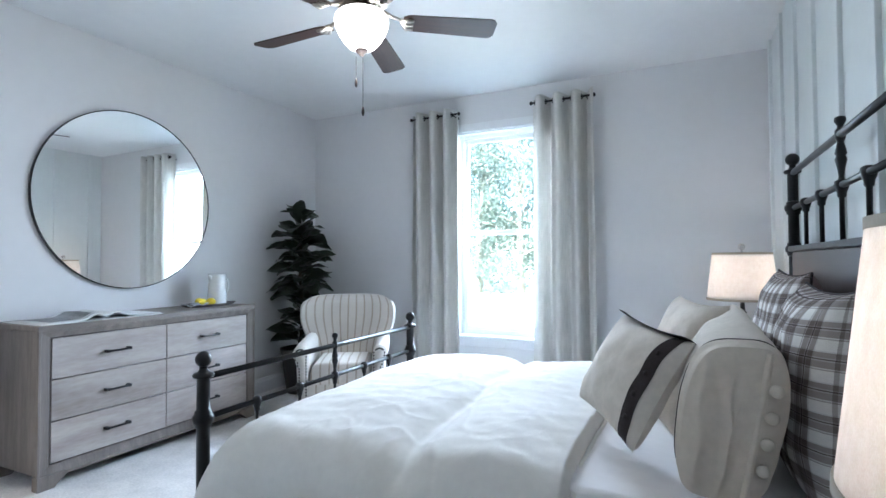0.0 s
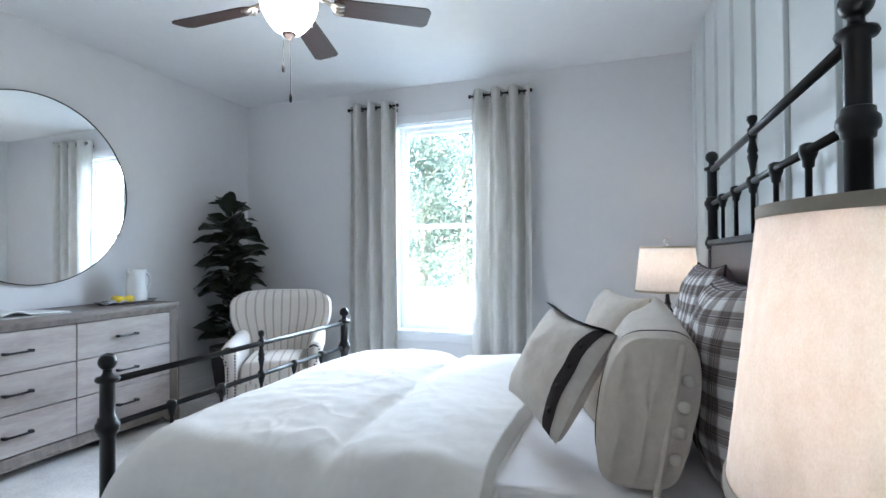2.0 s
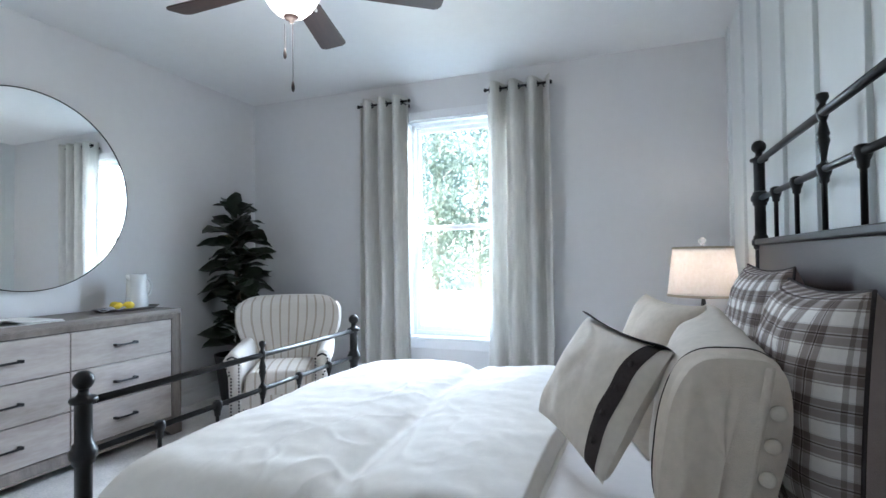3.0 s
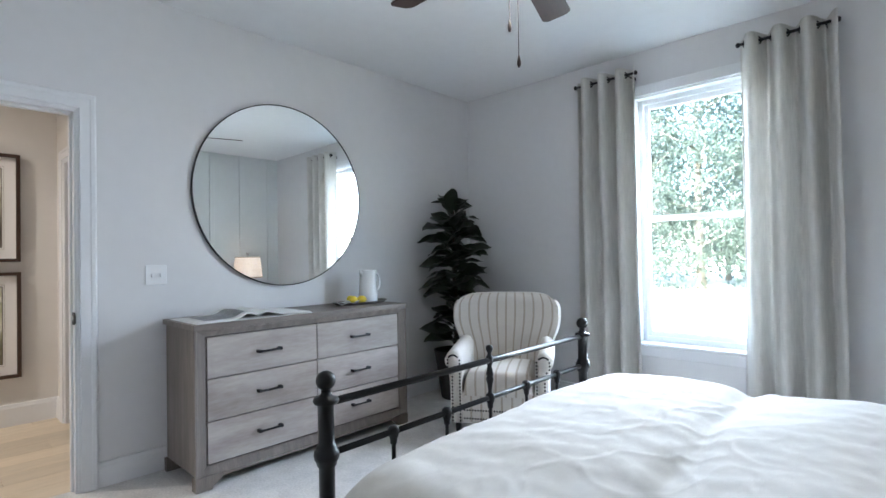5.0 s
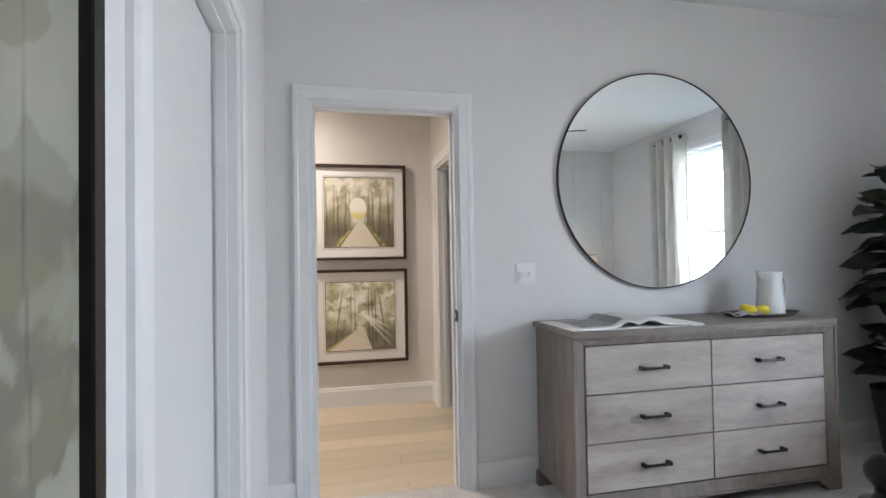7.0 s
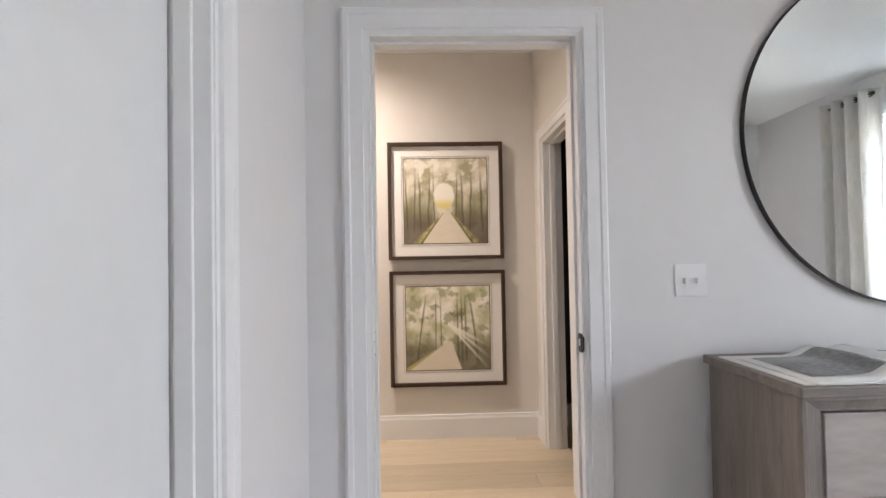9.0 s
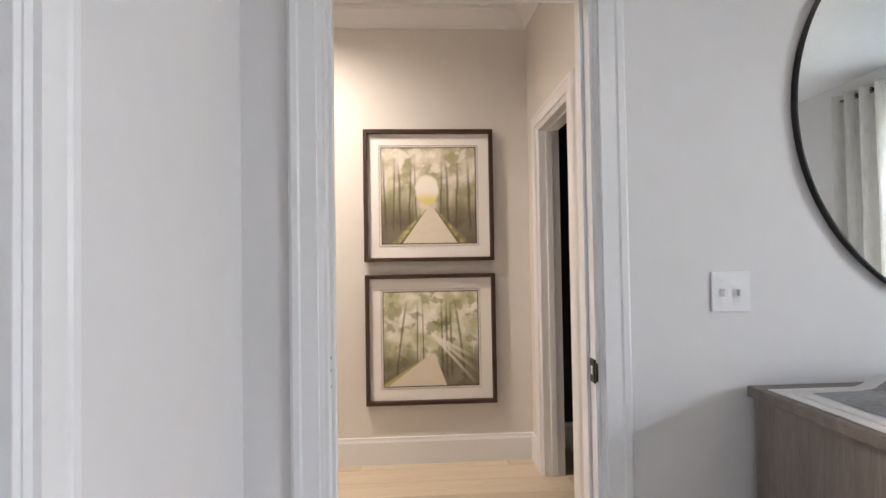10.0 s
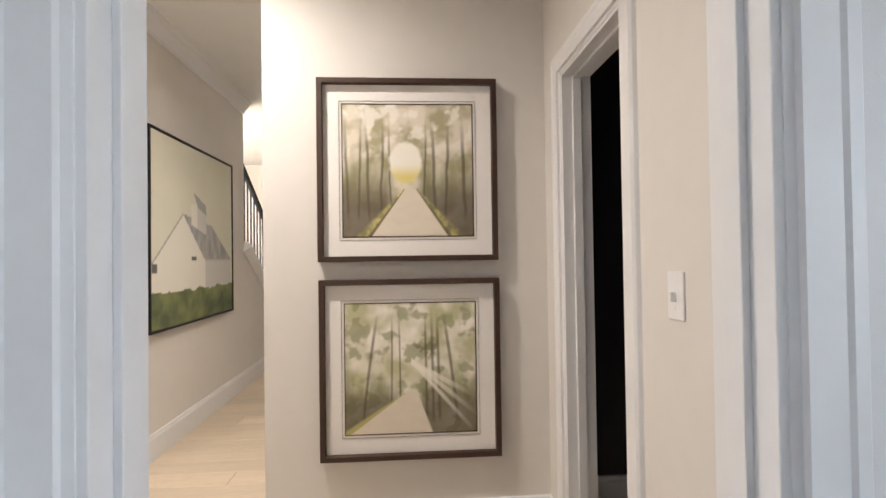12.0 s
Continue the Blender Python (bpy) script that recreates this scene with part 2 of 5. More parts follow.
# painted pictures: colours live on the canvas grid
ART = bpy.data.materials.new("painted_canvas")
ART.use_nodes = True
av = ART.node_tree.nodes.new("ShaderNodeVertexColor")
av.layer_name = "paint"
ab = ART.node_tree.nodes["Principled BSDF"]
ab.inputs["Roughness"].default_value = 0.6
ART.node_tree.links.new(av.outputs["Color"], ab.inputs["Base Color"])


# ---- building helpers ----
def link(name, bm, mat, parent=None, label="", smooth=False):
    me = bpy.data.meshes.new(name)
    bm.normal_update()
    bm.to_mesh(me)
    bm.free()
    me.materials.append(mat)
    if smooth:
        me.polygons.foreach_set("use_smooth", [True] * len(me.polygons))
    ob = new(name, me)
    if parent:
        ob.parent = parent
    return tagged(ob, label)


def part(name, bm, mat, parent, label="", smooth=False):
    return link(name, bm, mat, parent, label, smooth)


def thing(name, m, label, category, group="", kind=""):
    ob = new(name)
    ob.matrix_world = m
    ob.empty_display_size = 0.1
    return tagged(ob, label, category, group, kind)


def setting(name, bm, mat, label, category, smooth=False):
    return tagged(link(name, bm, mat, None, "", smooth), label, category, "", "structure")


def box(x0, x1, y0, y1, z0, z1, bevel=0.0, bm=None, seg=2):
    bm = bm or bmesh.new()
    made = bmesh.ops.create_cube(bm, size=1)["verts"]
    for v in made:
        v.co = Vector((x0 + (v.co.x + 0.5) * (x1 - x0), y0 + (v.co.y + 0.5) * (y1 - y0), z0 + (v.co.z + 0.5) * (z1 - z0)))
    if bevel:
        edges = list({e for v in made for e in v.link_edges})
        bmesh.ops.bevel(bm, geom=edges, offset=bevel, segments=seg, profile=0.5, affect="EDGES")
    return bm


def lathe(profile, seg=24, bm=None, m=None):
    """Turn (radius, height) pairs round z."""
    bm = bm or bmesh.new()
    m = m or Matrix()
    rings = []
    for r, z in profile:
        if r < 1e-5:
            rings.append([bm.verts.new(m @ Vector((0, 0, z)))])
        else:
            rings.append([bm.verts.new(m @ Vector((r * math.cos(2 * math.pi * i / seg), r * math.sin(2 * math.pi * i / seg), z))) for i in range(seg)])
    for a, b in zip(rings, rings[1:]):
        for i in range(seg):
            j = (i + 1) % seg
            if len(a) == 1 and len(b) == 1:
                continue
            if len(a) == 1:
                bm.faces.new((a[0], b[j], b[i]))
            elif len(b) == 1:
                bm.faces.new((a[i], a[j], b[0]))
            else:
                bm.faces.new((a[i], a[j], b[j], b[i]))
    return bm


def tube(points, radius, seg=12, bm=None, cap=True):
    """A round bar along points; radius may be a number or one a point."""
    bm = bm or bmesh.new()
    pts = [Vector(p) for p in points]
    rad = radius if isinstance(radius, (list, tuple)) else [radius] * len(pts)
    rings = []
    side = None
    for i, p in enumerate(pts):
        d = (pts[min(i + 1, len(pts) - 1)] - pts[max(i - 1, 0)]).normalized()
        if side is None:
            side = d.cross(Vector((0, 0, 1)) if abs(d.z) < 0.9 else Vector((1, 0, 0))).normalized()
        side = (side - d * side.dot(d)).normalized()
        up = d.cross(side)
        rings.append([bm.verts.new(p + rad[i] * (math.cos(a) * side + math.sin(a) * up)) for a in (2 * math.pi * k / seg for k in range(seg))])
    for a, b in zip(rings, rings[1:]):
        for k in range(seg):
            bm.faces.new((a[k], a[(k + 1) % seg], b[(k + 1) % seg], b[k]))
    if cap:
        bm.faces.new(rings[0][::-1])
        bm.faces.new(rings[-1])
    return bm


def ring(radius, wire, seg=24, side=8, bm=None, m=None):
    bm = bm or bmesh.new()
    m = m or Matrix()
    rows = []
    for i in range(seg):
        a = 2 * math.pi * i / seg
        rows.append([bm.verts.new(m @ Vector(((radius + wire * math.cos(b)) * math.cos(a), (radius + wire * math.cos(b)) * math.sin(a), wire * math.sin(b))))
                     for b in (2 * math.pi * k / side for k in range(side))])
    for i in range(seg):
        for k in range(side):
            bm.faces.new((rows[i][k], rows[(i + 1) % seg][k], rows[(i + 1) % seg][(k + 1) % side], rows[i][(k + 1) % side]))
    return bm


def sheet(nu, nv, f, bm=None, uv=None, close_u=False):
    """A grid surface f(u, v) with u and v from 0 to 1; uv(u, v) gives texture metres."""
    bm = bm or bmesh.new()
    layer = bm.loops.layers.uv.verify() if uv else None
    vs = [[bm.verts.new(f(i / nu, j / nv)) for j in range(nv + 1)] for i in range(nu + (0 if close_u else 1))]
    n = len(vs)
    for i in range(nu):
        for j in range(nv):
            face = bm.faces.new((vs[i][j], vs[(i + 1) % n][j], vs[(i + 1) % n][j + 1], vs[i][j + 1]))
            if uv:
                for loop, (a, b) in zip(face.loops, ((i, j), (i + 1, j), (i + 1, j + 1), (i, j + 1))):
                    loop[layer].uv = uv(a / nu, b / nv)
    return bm


def solid(ob, thickness, offset=0.0):
    mod = ob.modifiers.new("thickness", "SOLIDIFY")
    mod.thickness, mod.offset = thickness, offset
    return ob


def wob(p, scale, amount):
    return noise.noise(Vector(p) * scale) * amount

# ---- the large structure ----
XW, XE, YN, YS, ZC = -3.35, 0.85, 4.52, 0.275, 2.78
YA = -0.75                      # back of the recess beside the bed
XJ = -0.42                      # where the south wall steps back
HX, HY, HC = -5.10, 1.47, 2.82  # hall back wall, hall side wall, hall ceiling
T = 0.12
D0, D1, DH = 0.50, 1.255, 2.045  # bedroom door opening
WX0, WX1, WZ0, WZ1 = -1.66, -0.68, 0.54, 2.43

setting("floor", box(XW - 0.06, XE + T, YA - T, YN + T, -0.1, 0.0), CARPET, "cream cut-pile carpet over the bedroom floor", "carpet")
setting("ceiling", box(XW - T, XE + T, YA - T, YN + T, ZC, ZC + 0.1), CEIL, "smooth white painted bedroom ceiling", "ceiling")
bm = box(XW - T, XW, YS - T, D0, 0, ZC)
box(XW - T, XW, D1, YN, 0, ZC, bm=bm)
box(XW - T, XW, D0, D1, DH, ZC, bm=bm)
setting("wall_west", bm, WALL, "pale grey painted wall with the doorway", "wall")
bm = box(XW - T, WX0, YN, YN + 0.16, 0, ZC)
box(WX1, XE + T, YN, YN + 0.16, 0, ZC, bm=bm)
box(WX0, WX1, YN, YN + 0.16, 0, WZ0, bm=bm)
box(WX0, WX1, YN, YN + 0.16, WZ1, ZC, bm=bm)
setting("wall_north", bm, WALL, "pale grey painted wall around the window", "wall")
SD0, SD1, SDH = -2.57, -1.67, 2.045   # the white door in the south wall
bm = box(XW, SD0, YS - T, YS, 0, ZC)
box(SD1, XJ, YS - T, YS, 0, ZC, bm=bm)
box(SD0, SD1, YS - T, YS, SDH, ZC, bm=bm)
box(XJ - T, XJ, YA, YS - T, 0, ZC, bm=bm)
setting("wall_south", bm, WALL, "pale grey painted wall beside a white door", "wall")
setting("wall_alcove", box(XJ - T, XE, YA - T, YA, 0, ZC), WALL, "pale grey painted wall behind the bedside", "wall")
wall_east = setting("wall_east", box(XE, XE + T, YA - T, YN, 0, ZC), BATTEN, "white board-and-batten wall behind the bed", "wall")
for k in range(13):
    y = 4.37 - 0.43 * k
    if y > YA + 0.05:
        part("batten", box(XE - 0.018, XE + 0.002, y - 0.032, y + 0.032, 0.13, ZC - 0.001, 0.003), BATTEN, wall_east)


def baseboard(a, b, axis, at, side, mat=TRIM, h=0.135, name="baseboard"):
    """A stepped skirting from a to b along an axis, standing out on one side."""
    prof = [(0, 0), (0.016, 0), (0.016, h - 0.03), (0.011, h - 0.018), (0.009, h - 0.004), (0.0, h)]
    bm = bmesh.new()
    rows = []
    for s in (a, b):
        rows.append([bm.verts.new((s, at + side * d, z) if axis == "x" else (at + side * d, s, z)) for d, z in prof])
    for i in range(len(prof) - 1):
        bm.faces.new((rows[0][i], rows[1][i], rows[1][i + 1], rows[0][i + 1]))
    bm.faces.new(rows[0])
    bm.faces.new(rows[1][::-1])
    bmesh.ops.recalc_face_normals(bm, faces=bm.faces)
    return setting(name, bm, mat, "white painted skirting along the wall", "baseboard")


baseboard(D1 + 0.095, YN, "y", XW, 1)
baseboard(YS, D0 - 0.095, "y", XW, 1)
baseboard(XW, XE, "x", YN, -1)
baseboard(XW, SD0 - 0.095, "x", YS, 1)
baseboard(SD1 + 0.095, XJ, "x", YS, 1)
baseboard(YA, YN, "y", XE, -1)
baseboard(XJ, XE, "x", YA, 1)


def casing(name, a, b, top, axis, at, side, wide=0.092, label="white moulded door casing"):
    """Moulded trim round an opening from a to b, up to top, on the face at."""
    prof = [(0.004, 0.0), (0.006, 0.012), (0.016, 0.013), (0.0165, 0.058), (0.020, 0.064), (0.020, wide - 0.012), (0.012, wide - 0.004), (0.0, wide)]
    bm = bmesh.new()
    rows = []
    for k in range(4):
        row = []
        for d, w in [(0.0, 0.0)] + prof:
            s = (a - w, a - w, b + w, b + w)[k]
            z = (0.0, top + w, top + w, 0.0)[k]
            row.append(bm.verts.new((s, at + side * d, z) if axis == "x" else (at + side * d, s, z)))
        rows.append(row)
    for r0, r1 in zip(rows, rows[1:]):
        for i in range(len(prof)):
            bm.faces.new((r0[i], r1[i], r1[i + 1], r0[i + 1]))
    bmesh.ops.recalc_face_normals(bm, faces=bm.faces)
    return setting(name, bm, TRIM, label, "trim")


def jamb(name, a, b, top, axis, lo, hi, stop, label="white door jamb lining"):
    """A lining through the wall from lo to hi, with a stop bead at stop."""
    bm = bmesh.new()
    t = 0.018

    def bx(s0, s1, d0, d1, z0, z1):
        if axis == "x":
            box(s0, s1, d0, d1, z0, z1, 0.0015, bm)
        else:
            box(d0, d1, s0, s1, z0, z1, 0.0015, bm)
    bx(a, a + t, lo, hi, 0, top)
    bx(b - t, b, lo, hi, 0, top)
    bx(a + t, b - t, lo, hi, top - t, top)
    bx(a + t, a + t + 0.011, stop - 0.018, stop + 0.018, 0, top - t)
    bx(b - t - 0.011, b - t, stop - 0.018, stop + 0.018, 0, top - t)
    bx(a + t + 0.011, b - t - 0.011, stop - 0.018, stop + 0.018, top - t - 0.011, top - t)
    return setting(name, bm, TRIM, label, "door frame")


casing("trim_door_bedroom", D0 - 0.006, D1 + 0.006, DH + 0.006, "y", XW, 1)
casing("trim_door_hall_side", D0 - 0.006, D1 + 0.006, DH + 0.006, "y", XW - T, -1)
door_frame = jamb("door_1", D0 - 0.012, D1 + 0.012, DH + 0.012, "y", XW - T - 0.001, XW + 0.001, XW - 0.06)
# black strike plate on the latch side, and the bare hinge screw holes opposite
bm = box(XW - 0.036, XW + 0.002, D1 - 0.010, D1 - 0.004, 0.895, 0.962, 0.0025)
part("strike_plate", bm, BLACK, door_frame, "black metal strike plate")
part("strike_lip", box(XW + 0.001, XW + 0.016, D1 - 0.009, D1 - 0.003, 0.902, 0.955, 0.003), BLACK, door_frame)
part("latch_hole", box(XW - 0.026, XW - 0.012, D1 - 0.0112, D1 - 0.0098, 0.918, 0.942, 0.001), PLATE, door_frame)
for zc in (0.98, 0.945, 0.90):
    part("screw_hole", lathe([(0, 0), (0.0045, 0), (0.0045, 0.0012), (0, 0.0014)], 10, m=pose(XW - 0.035, D0 + 0.0065, zc, -90, 0, 0)), MAT_LINE, door_frame)

casing("trim_door_south", SD0 - 0.006, SD1 + 0.006, SDH + 0.006, "x", YS, 1)
jamb("door_frame_south", SD0 - 0.012, SD1 + 0.012, SDH + 0.012, "x", YS - T - 0.001, YS + 0.001, YS - 0.052)
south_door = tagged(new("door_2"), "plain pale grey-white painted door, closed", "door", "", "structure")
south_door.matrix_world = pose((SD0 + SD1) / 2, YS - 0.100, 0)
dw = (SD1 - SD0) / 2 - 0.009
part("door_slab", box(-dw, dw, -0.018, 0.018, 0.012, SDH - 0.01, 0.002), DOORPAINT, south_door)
part("door_knob", lathe([(0, 0.055), (0.02, 0.05), (0.027, 0.035), (0.02, 0.022), (0.010, 0.018), (0.010, 0.006), (0.03, 0.004), (0.03, 0.0), (0, 0)], 20, m=pose(dw - 0.06, 0.018, 0.93, -90, 0, 0)), BLACK, south_door, smooth=True)

# ---- window ----
window = tagged(new("window_1"), "white vinyl double-hung window with a plain sill", "window", "", "structure")
window.matrix_world = pose(0, 0, 0)
bm = bmesh.new()
for x0, x1, z0, z1 in ((WX0, WX0 + 0.045, WZ0, WZ1), (WX1 - 0.045, WX1, WZ0, WZ1), (WX0 + 0.045, WX1 - 0.045, WZ0, WZ0 + 0.045), (WX0 + 0.045, WX1 - 0.045, WZ1 - 0.045, WZ1)):
    box(x0, x1, YN + 0.075, YN + 0.15, z0, z1, 0.004, bm)
part("window_frame", bm, VINYL, window)
ZM = 1.49
for name, z0, z1, y in (("upper_sash", ZM - 0.02, WZ1 - 0.045, YN + 0.115), ("lower_sash", WZ0 + 0.045, ZM + 0.02, YN + 0.088)):
    bm = bmesh.new()
    a, b = WX0 + 0.045, WX1 - 0.045
    for x0, x1, q0, q1 in ((a, a + 0.035, z0, z1), (b - 0.035, b, z0, z1), (a + 0.035, b - 0.035, z0, z0 + 0.04), (a + 0.035, b - 0.035, z1 - 0.04, z1)):
        box(x0, x1, y - 0.012, y + 0.012, q0, q1, 0.003, bm)
    sash = part(name, bm, VINYL, window)
    pane = part("pane", box(a + 0.03, b - 0.03, y - 0.002, y + 0.002, z0 + 0.035, z1 - 0.035), GLASS, sash)
    pane.visible_shadow = False
part("window_sill", box(WX0 - 0.03, WX1 + 0.03, YN - 0.045, YN + 0.078, WZ0 - 0.022, WZ0 + 0.002, 0.006), TRIM, window)
part("apron", box(WX0 - 0.01, WX1 + 0.01, YN - 0.016, YN - 0.001, WZ0 - 0.10, WZ0 - 0.022, 0.003), TRIM, window)
bm = bmesh.new()
for x0, x1, z0, z1 in ((WX0, WX0 + 0.012, WZ0, WZ1), (WX1 - 0.012, WX1, WZ0, WZ1), (WX0 + 0.012, WX1 - 0.012, WZ1 - 0.012, WZ1)):
    box(x0, x1, YN - 0.001, YN + 0.075, z0, z1, 0.002, bm)
part("reveal", bm, TRIM, window)
bm = box(WX0 - 0.07, WX0 + 0.004, YN - 0.016, YN + 0.002, WZ0, WZ1 + 0.004, 0.003)
box(WX1 - 0.004, WX1 + 0.07, YN - 0.016, YN + 0.002, WZ0, WZ1 + 0.004, 0.003, bm)
box(WX0 - 0.07, WX1 + 0.07, YN - 0.018, YN + 0.002, WZ1 + 0.004, WZ1 + 0.078, 0.003, bm)
part("window_casing", bm, TRIM, window)

# ---- the hall ----
YL = -0.80                       # wall with the barn picture
XF = -7.95                       # where that wall ends
HB = 0.19                       # free end of the hall back wall
setting("hall_subfloor", box(-11.5, XW - 0.06, -2.0, 2.9, -0.12, -0.012), OAK, "pale wood under the hall boards", "floor")
setting("ceiling_hall", box(-11.5, XW - T, -2.0, 2.9, HC, HC + 0.1), CEIL, "white painted hall ceiling", "ceiling")
HD0, HD1, HDH = -4.84, -4.25, 2.0
bm = box(HX - 2.2, HD0, HY, HY + T, 0, HC)
box(HD1, XW - T, HY, HY + T, 0, HC, bm=bm)
box(HD0, HD1, HY, HY + T, HDH, HC, bm=bm)
setting("wall_hall_side", bm, HALLWALL, "warm off-white hall wall with a narrow doorway", "wall")
setting("wall_hall_back", box(HX - T, HX, HB, HY, 0, HC), HALLWALL, "warm off-white hall wall with two framed pictures", "wall")
setting("wall_hall_header", box(HX - T, HX, -2.0, HB, 2.465, HC), HALLWALL, "warm off-white header over the passage opening", "wall")
setting("wall_hall_left", box(XF, -5.95, YL - T, YL, 0, HC), HALLWALL, "off-white passage wall with a large barn picture", "wall")
setting("wall_foyer_side", box(-6.07, -5.95, -2.0, YL - T, 0, HC), HALLWALL, "off-white wall of the entry", "wall")
setting("wall_foyer_back", box(-5.95, XW - T, -2.1, -2.0, 0, HC), HALLWALL, "off-white wall closing the entry", "wall")
setting("wall_hall_near", box(XW - T, XW - T + 0.02, -2.0, YS - T, 0, HC), HALLWALL, "off-white hall wall beside the doorway", "wall")
setting("wall_far", box(-11.5, -11.4, -2.0, 2.9, 0, HC), HALLWALL, "off-white wall at the passage end", "wall")
setting("wall_stair_back", box(-11.4, XF, -2.0, -1.9, 0, HC), HALLWALL, "off-white wall behind the stairs", "wall")
setting("wall_passage_side", box(-11.4, HX - 2.2, HY, HY + T, 0, HC), HALLWALL, "off-white passage wall", "wall")
baseboard(HB, HY, "y", HX, 1, h=0.165)
baseboard(XF, -5.95, "x", YL, 1, h=0.165)
baseboard(HD1 + 0.095, XW - T, "x", HY, -1, h=0.165)
baseboard(HX, HD0 - 0.095, "x", HY, -1, h=0.165)
casing("trim_door_closet", HD0 - 0.006, HD1 + 0.006, HDH + 0.006, "x", HY, -1)
jamb("door_3", HD0 - 0.012, HD1 + 0.012, HDH + 0.012, "x", HY - 0.001, HY + T + 0.001, HY + 0.06)
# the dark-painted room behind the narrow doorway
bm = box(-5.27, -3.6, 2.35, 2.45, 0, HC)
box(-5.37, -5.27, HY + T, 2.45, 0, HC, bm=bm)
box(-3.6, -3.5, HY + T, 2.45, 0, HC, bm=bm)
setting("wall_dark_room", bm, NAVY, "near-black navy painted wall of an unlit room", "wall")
baseboard(-5.27, -3.6, "x", 2.35, -1, h=0.165)
baseboard(HY + T, 2.35, "y", -5.27, 1, h=0.165)


def crown(a, b, axis, at, side, top):
    prof = [(0, -0.115), (0.012, -0.115), (0.016, -0.095), (0.030, -0.075), (0.055, -0.045), (0.068, -0.022), (0.085, -0.018), (0.088, 0.0), (0, 0)]
    bm = bmesh.new()
    rows = [[bm.verts.new((s, at + side * d, top + z) if axis == "x" else (at + side * d, s, top + z)) for d, z in prof] for s in (a, b)]
    for i in range(len(prof) - 1):
        bm.faces.new((rows[0][i], rows[1][i], rows[1][i + 1], rows[0][i + 1]))
    bm.faces.new(rows[0])
    bm.faces.new(rows[1][::-1])
    bmesh.ops.recalc_face_normals(bm, faces=bm.faces)
    return setting("trim_crown", bm, TRIM, "white crown moulding under the ceiling", "trim")


crown(HB, HY, "y", HX, 1, HC - 0.001)
crown(XF, -5.95, "x", YL, 1, HC - 0.001)
crown(HX, XW - T, "x", HY, -1, HC - 0.001)

# first follows the picture shadows; the other two are added fill, sources unseen
ASSUMED_LIGHTS = ((-4.38, -0.05, 6.3), (-4.30, -1.60, 2.6), (-5.85, 0.55, 4.3))
for dx_, dy_, watts in ASSUMED_LIGHTS:
    down = lamp("hall_assumed_light", "SPOT", look((dx_, dy_, HC - 0.03), (dx_, dy_, 0)), watts, (1.0, 0.91, 0.80))
    down.data.spot_size, down.data.spot_blend, down.data.shadow_soft_size = radians(162), 0.9, 0.05

# ---- bed ----
BX0, BX1, BY0, BY1 = -1.38, 0.765, 1.50, 3.10
YC = (BY0 + BY1) / 2


def post_profile(r, collars, top, ball):
    """A turned bed post from the floor with ring collars and a ball on top."""
    prof = [(0.0, 0.0), (r * 1.25, 0.0), (r * 1.25, 0.02), (r, 0.03)]
    for z in collars:
        prof += [(r, z - 0.034), (r * 1.25, z - 0.03), (r * 1.3, z - 0.018), (r * 1.55, z - 0.012), (r * 1.62, z), (r * 1.55, z + 0.012), (r * 1.3, z + 0.018), (r * 1.25, z + 0.03), (r, z + 0.034)]
    zb = top
    prof += [(r, zb - ball - 0.042), (r * 1.5, zb - ball - 0.038), (r * 1.65, zb - ball - 0.03), (r * 1.5, zb - ball - 0.022), (r * 0.9, zb - ball - 0.018), (r * 0.62, zb - ball - 0.008), (r * 0.62, zb - ball + 0.004)]
    prof += [(ball * math.cos(a), zb + ball * math.sin(a)) for a in (radians(d) for d in range(-60, 91, 15))]
    prof[-1] = (0.0, zb + ball)
    return prof


bed = thing("bed", pose(0, 0, 0), "queen bed with black iron rail frame and dark panelled headboard", "bed")
FOOT_Z, FOOT_LOW, HEAD_Z, HEAD_LOW, HEAD_CAP = 0.79, 0.635, 1.655, 1.48, 1.275
for y in (BY0, BY1):
    part("foot_post", lathe(post_profile(0.024, [FOOT_LOW], 0.858, 0.030), 20, m=pose(BX0, y, 0)), BLACK, bed, smooth=True)
HY0, HY1 = 1.452, 3.165
for y in (HY0, HY1):
    part("head_post", lathe(post_profile(0.0235, [HEAD_LOW, HEAD_CAP], 1.722, 0.031), 20, m=pose(BX1, y, 0)), BLACK, bed, smooth=True)


def rails(x, y0, y1, top, low, bottom, big):
    part("top_rail", tube([(x, y0, top), (x, y1, top)], 0.0125 * big), BLACK, bed, smooth=True)
    part("lower_rail", tube([(x, y0, low), (x, y1, low)], 0.0105 * big), BLACK, bed, smooth=True)
    for k in range(1, 6):
        y = y0 + (y1 - y0) * k / 6
        m = pose(x, y, 0)
        b = 0.018 * big
        prof = [(0.0, bottom), (0.0075 * big, bottom), (0.0075 * big, low - 0.045)]
        prof += [(0.012 * big, low - 0.04), (0.013 * big, low - 0.025), (b, low - 0.012), (b * 1.12, low), (b, low + 0.014), (0.010, low + 0.02)]
        if k == 3:
            h = top - low
            prof += [(0.008, low + 0.03), (0.011 * big, low + h * 0.35), (0.0165 * big, low + h * 0.5), (0.0125 * big, low + h * 0.58), (0.0165 * big, low + h * 0.62), (0.009 * big, low + h * 0.85), (0.014 * big, top - 0.012),
                     (0.015 * big, top + 0.014), (0.009 * big, top + 0.022), (0.008 * big, top + 0.03), (0.016 * big, top + 0.046), (0.0145 * big, top + 0.06), (0.0, top + 0.066)]
        else:
            prof += [(0.0, low + 0.021)]
        part("spindle", lathe(prof, 12, m=m), BLACK, bed, smooth=True)


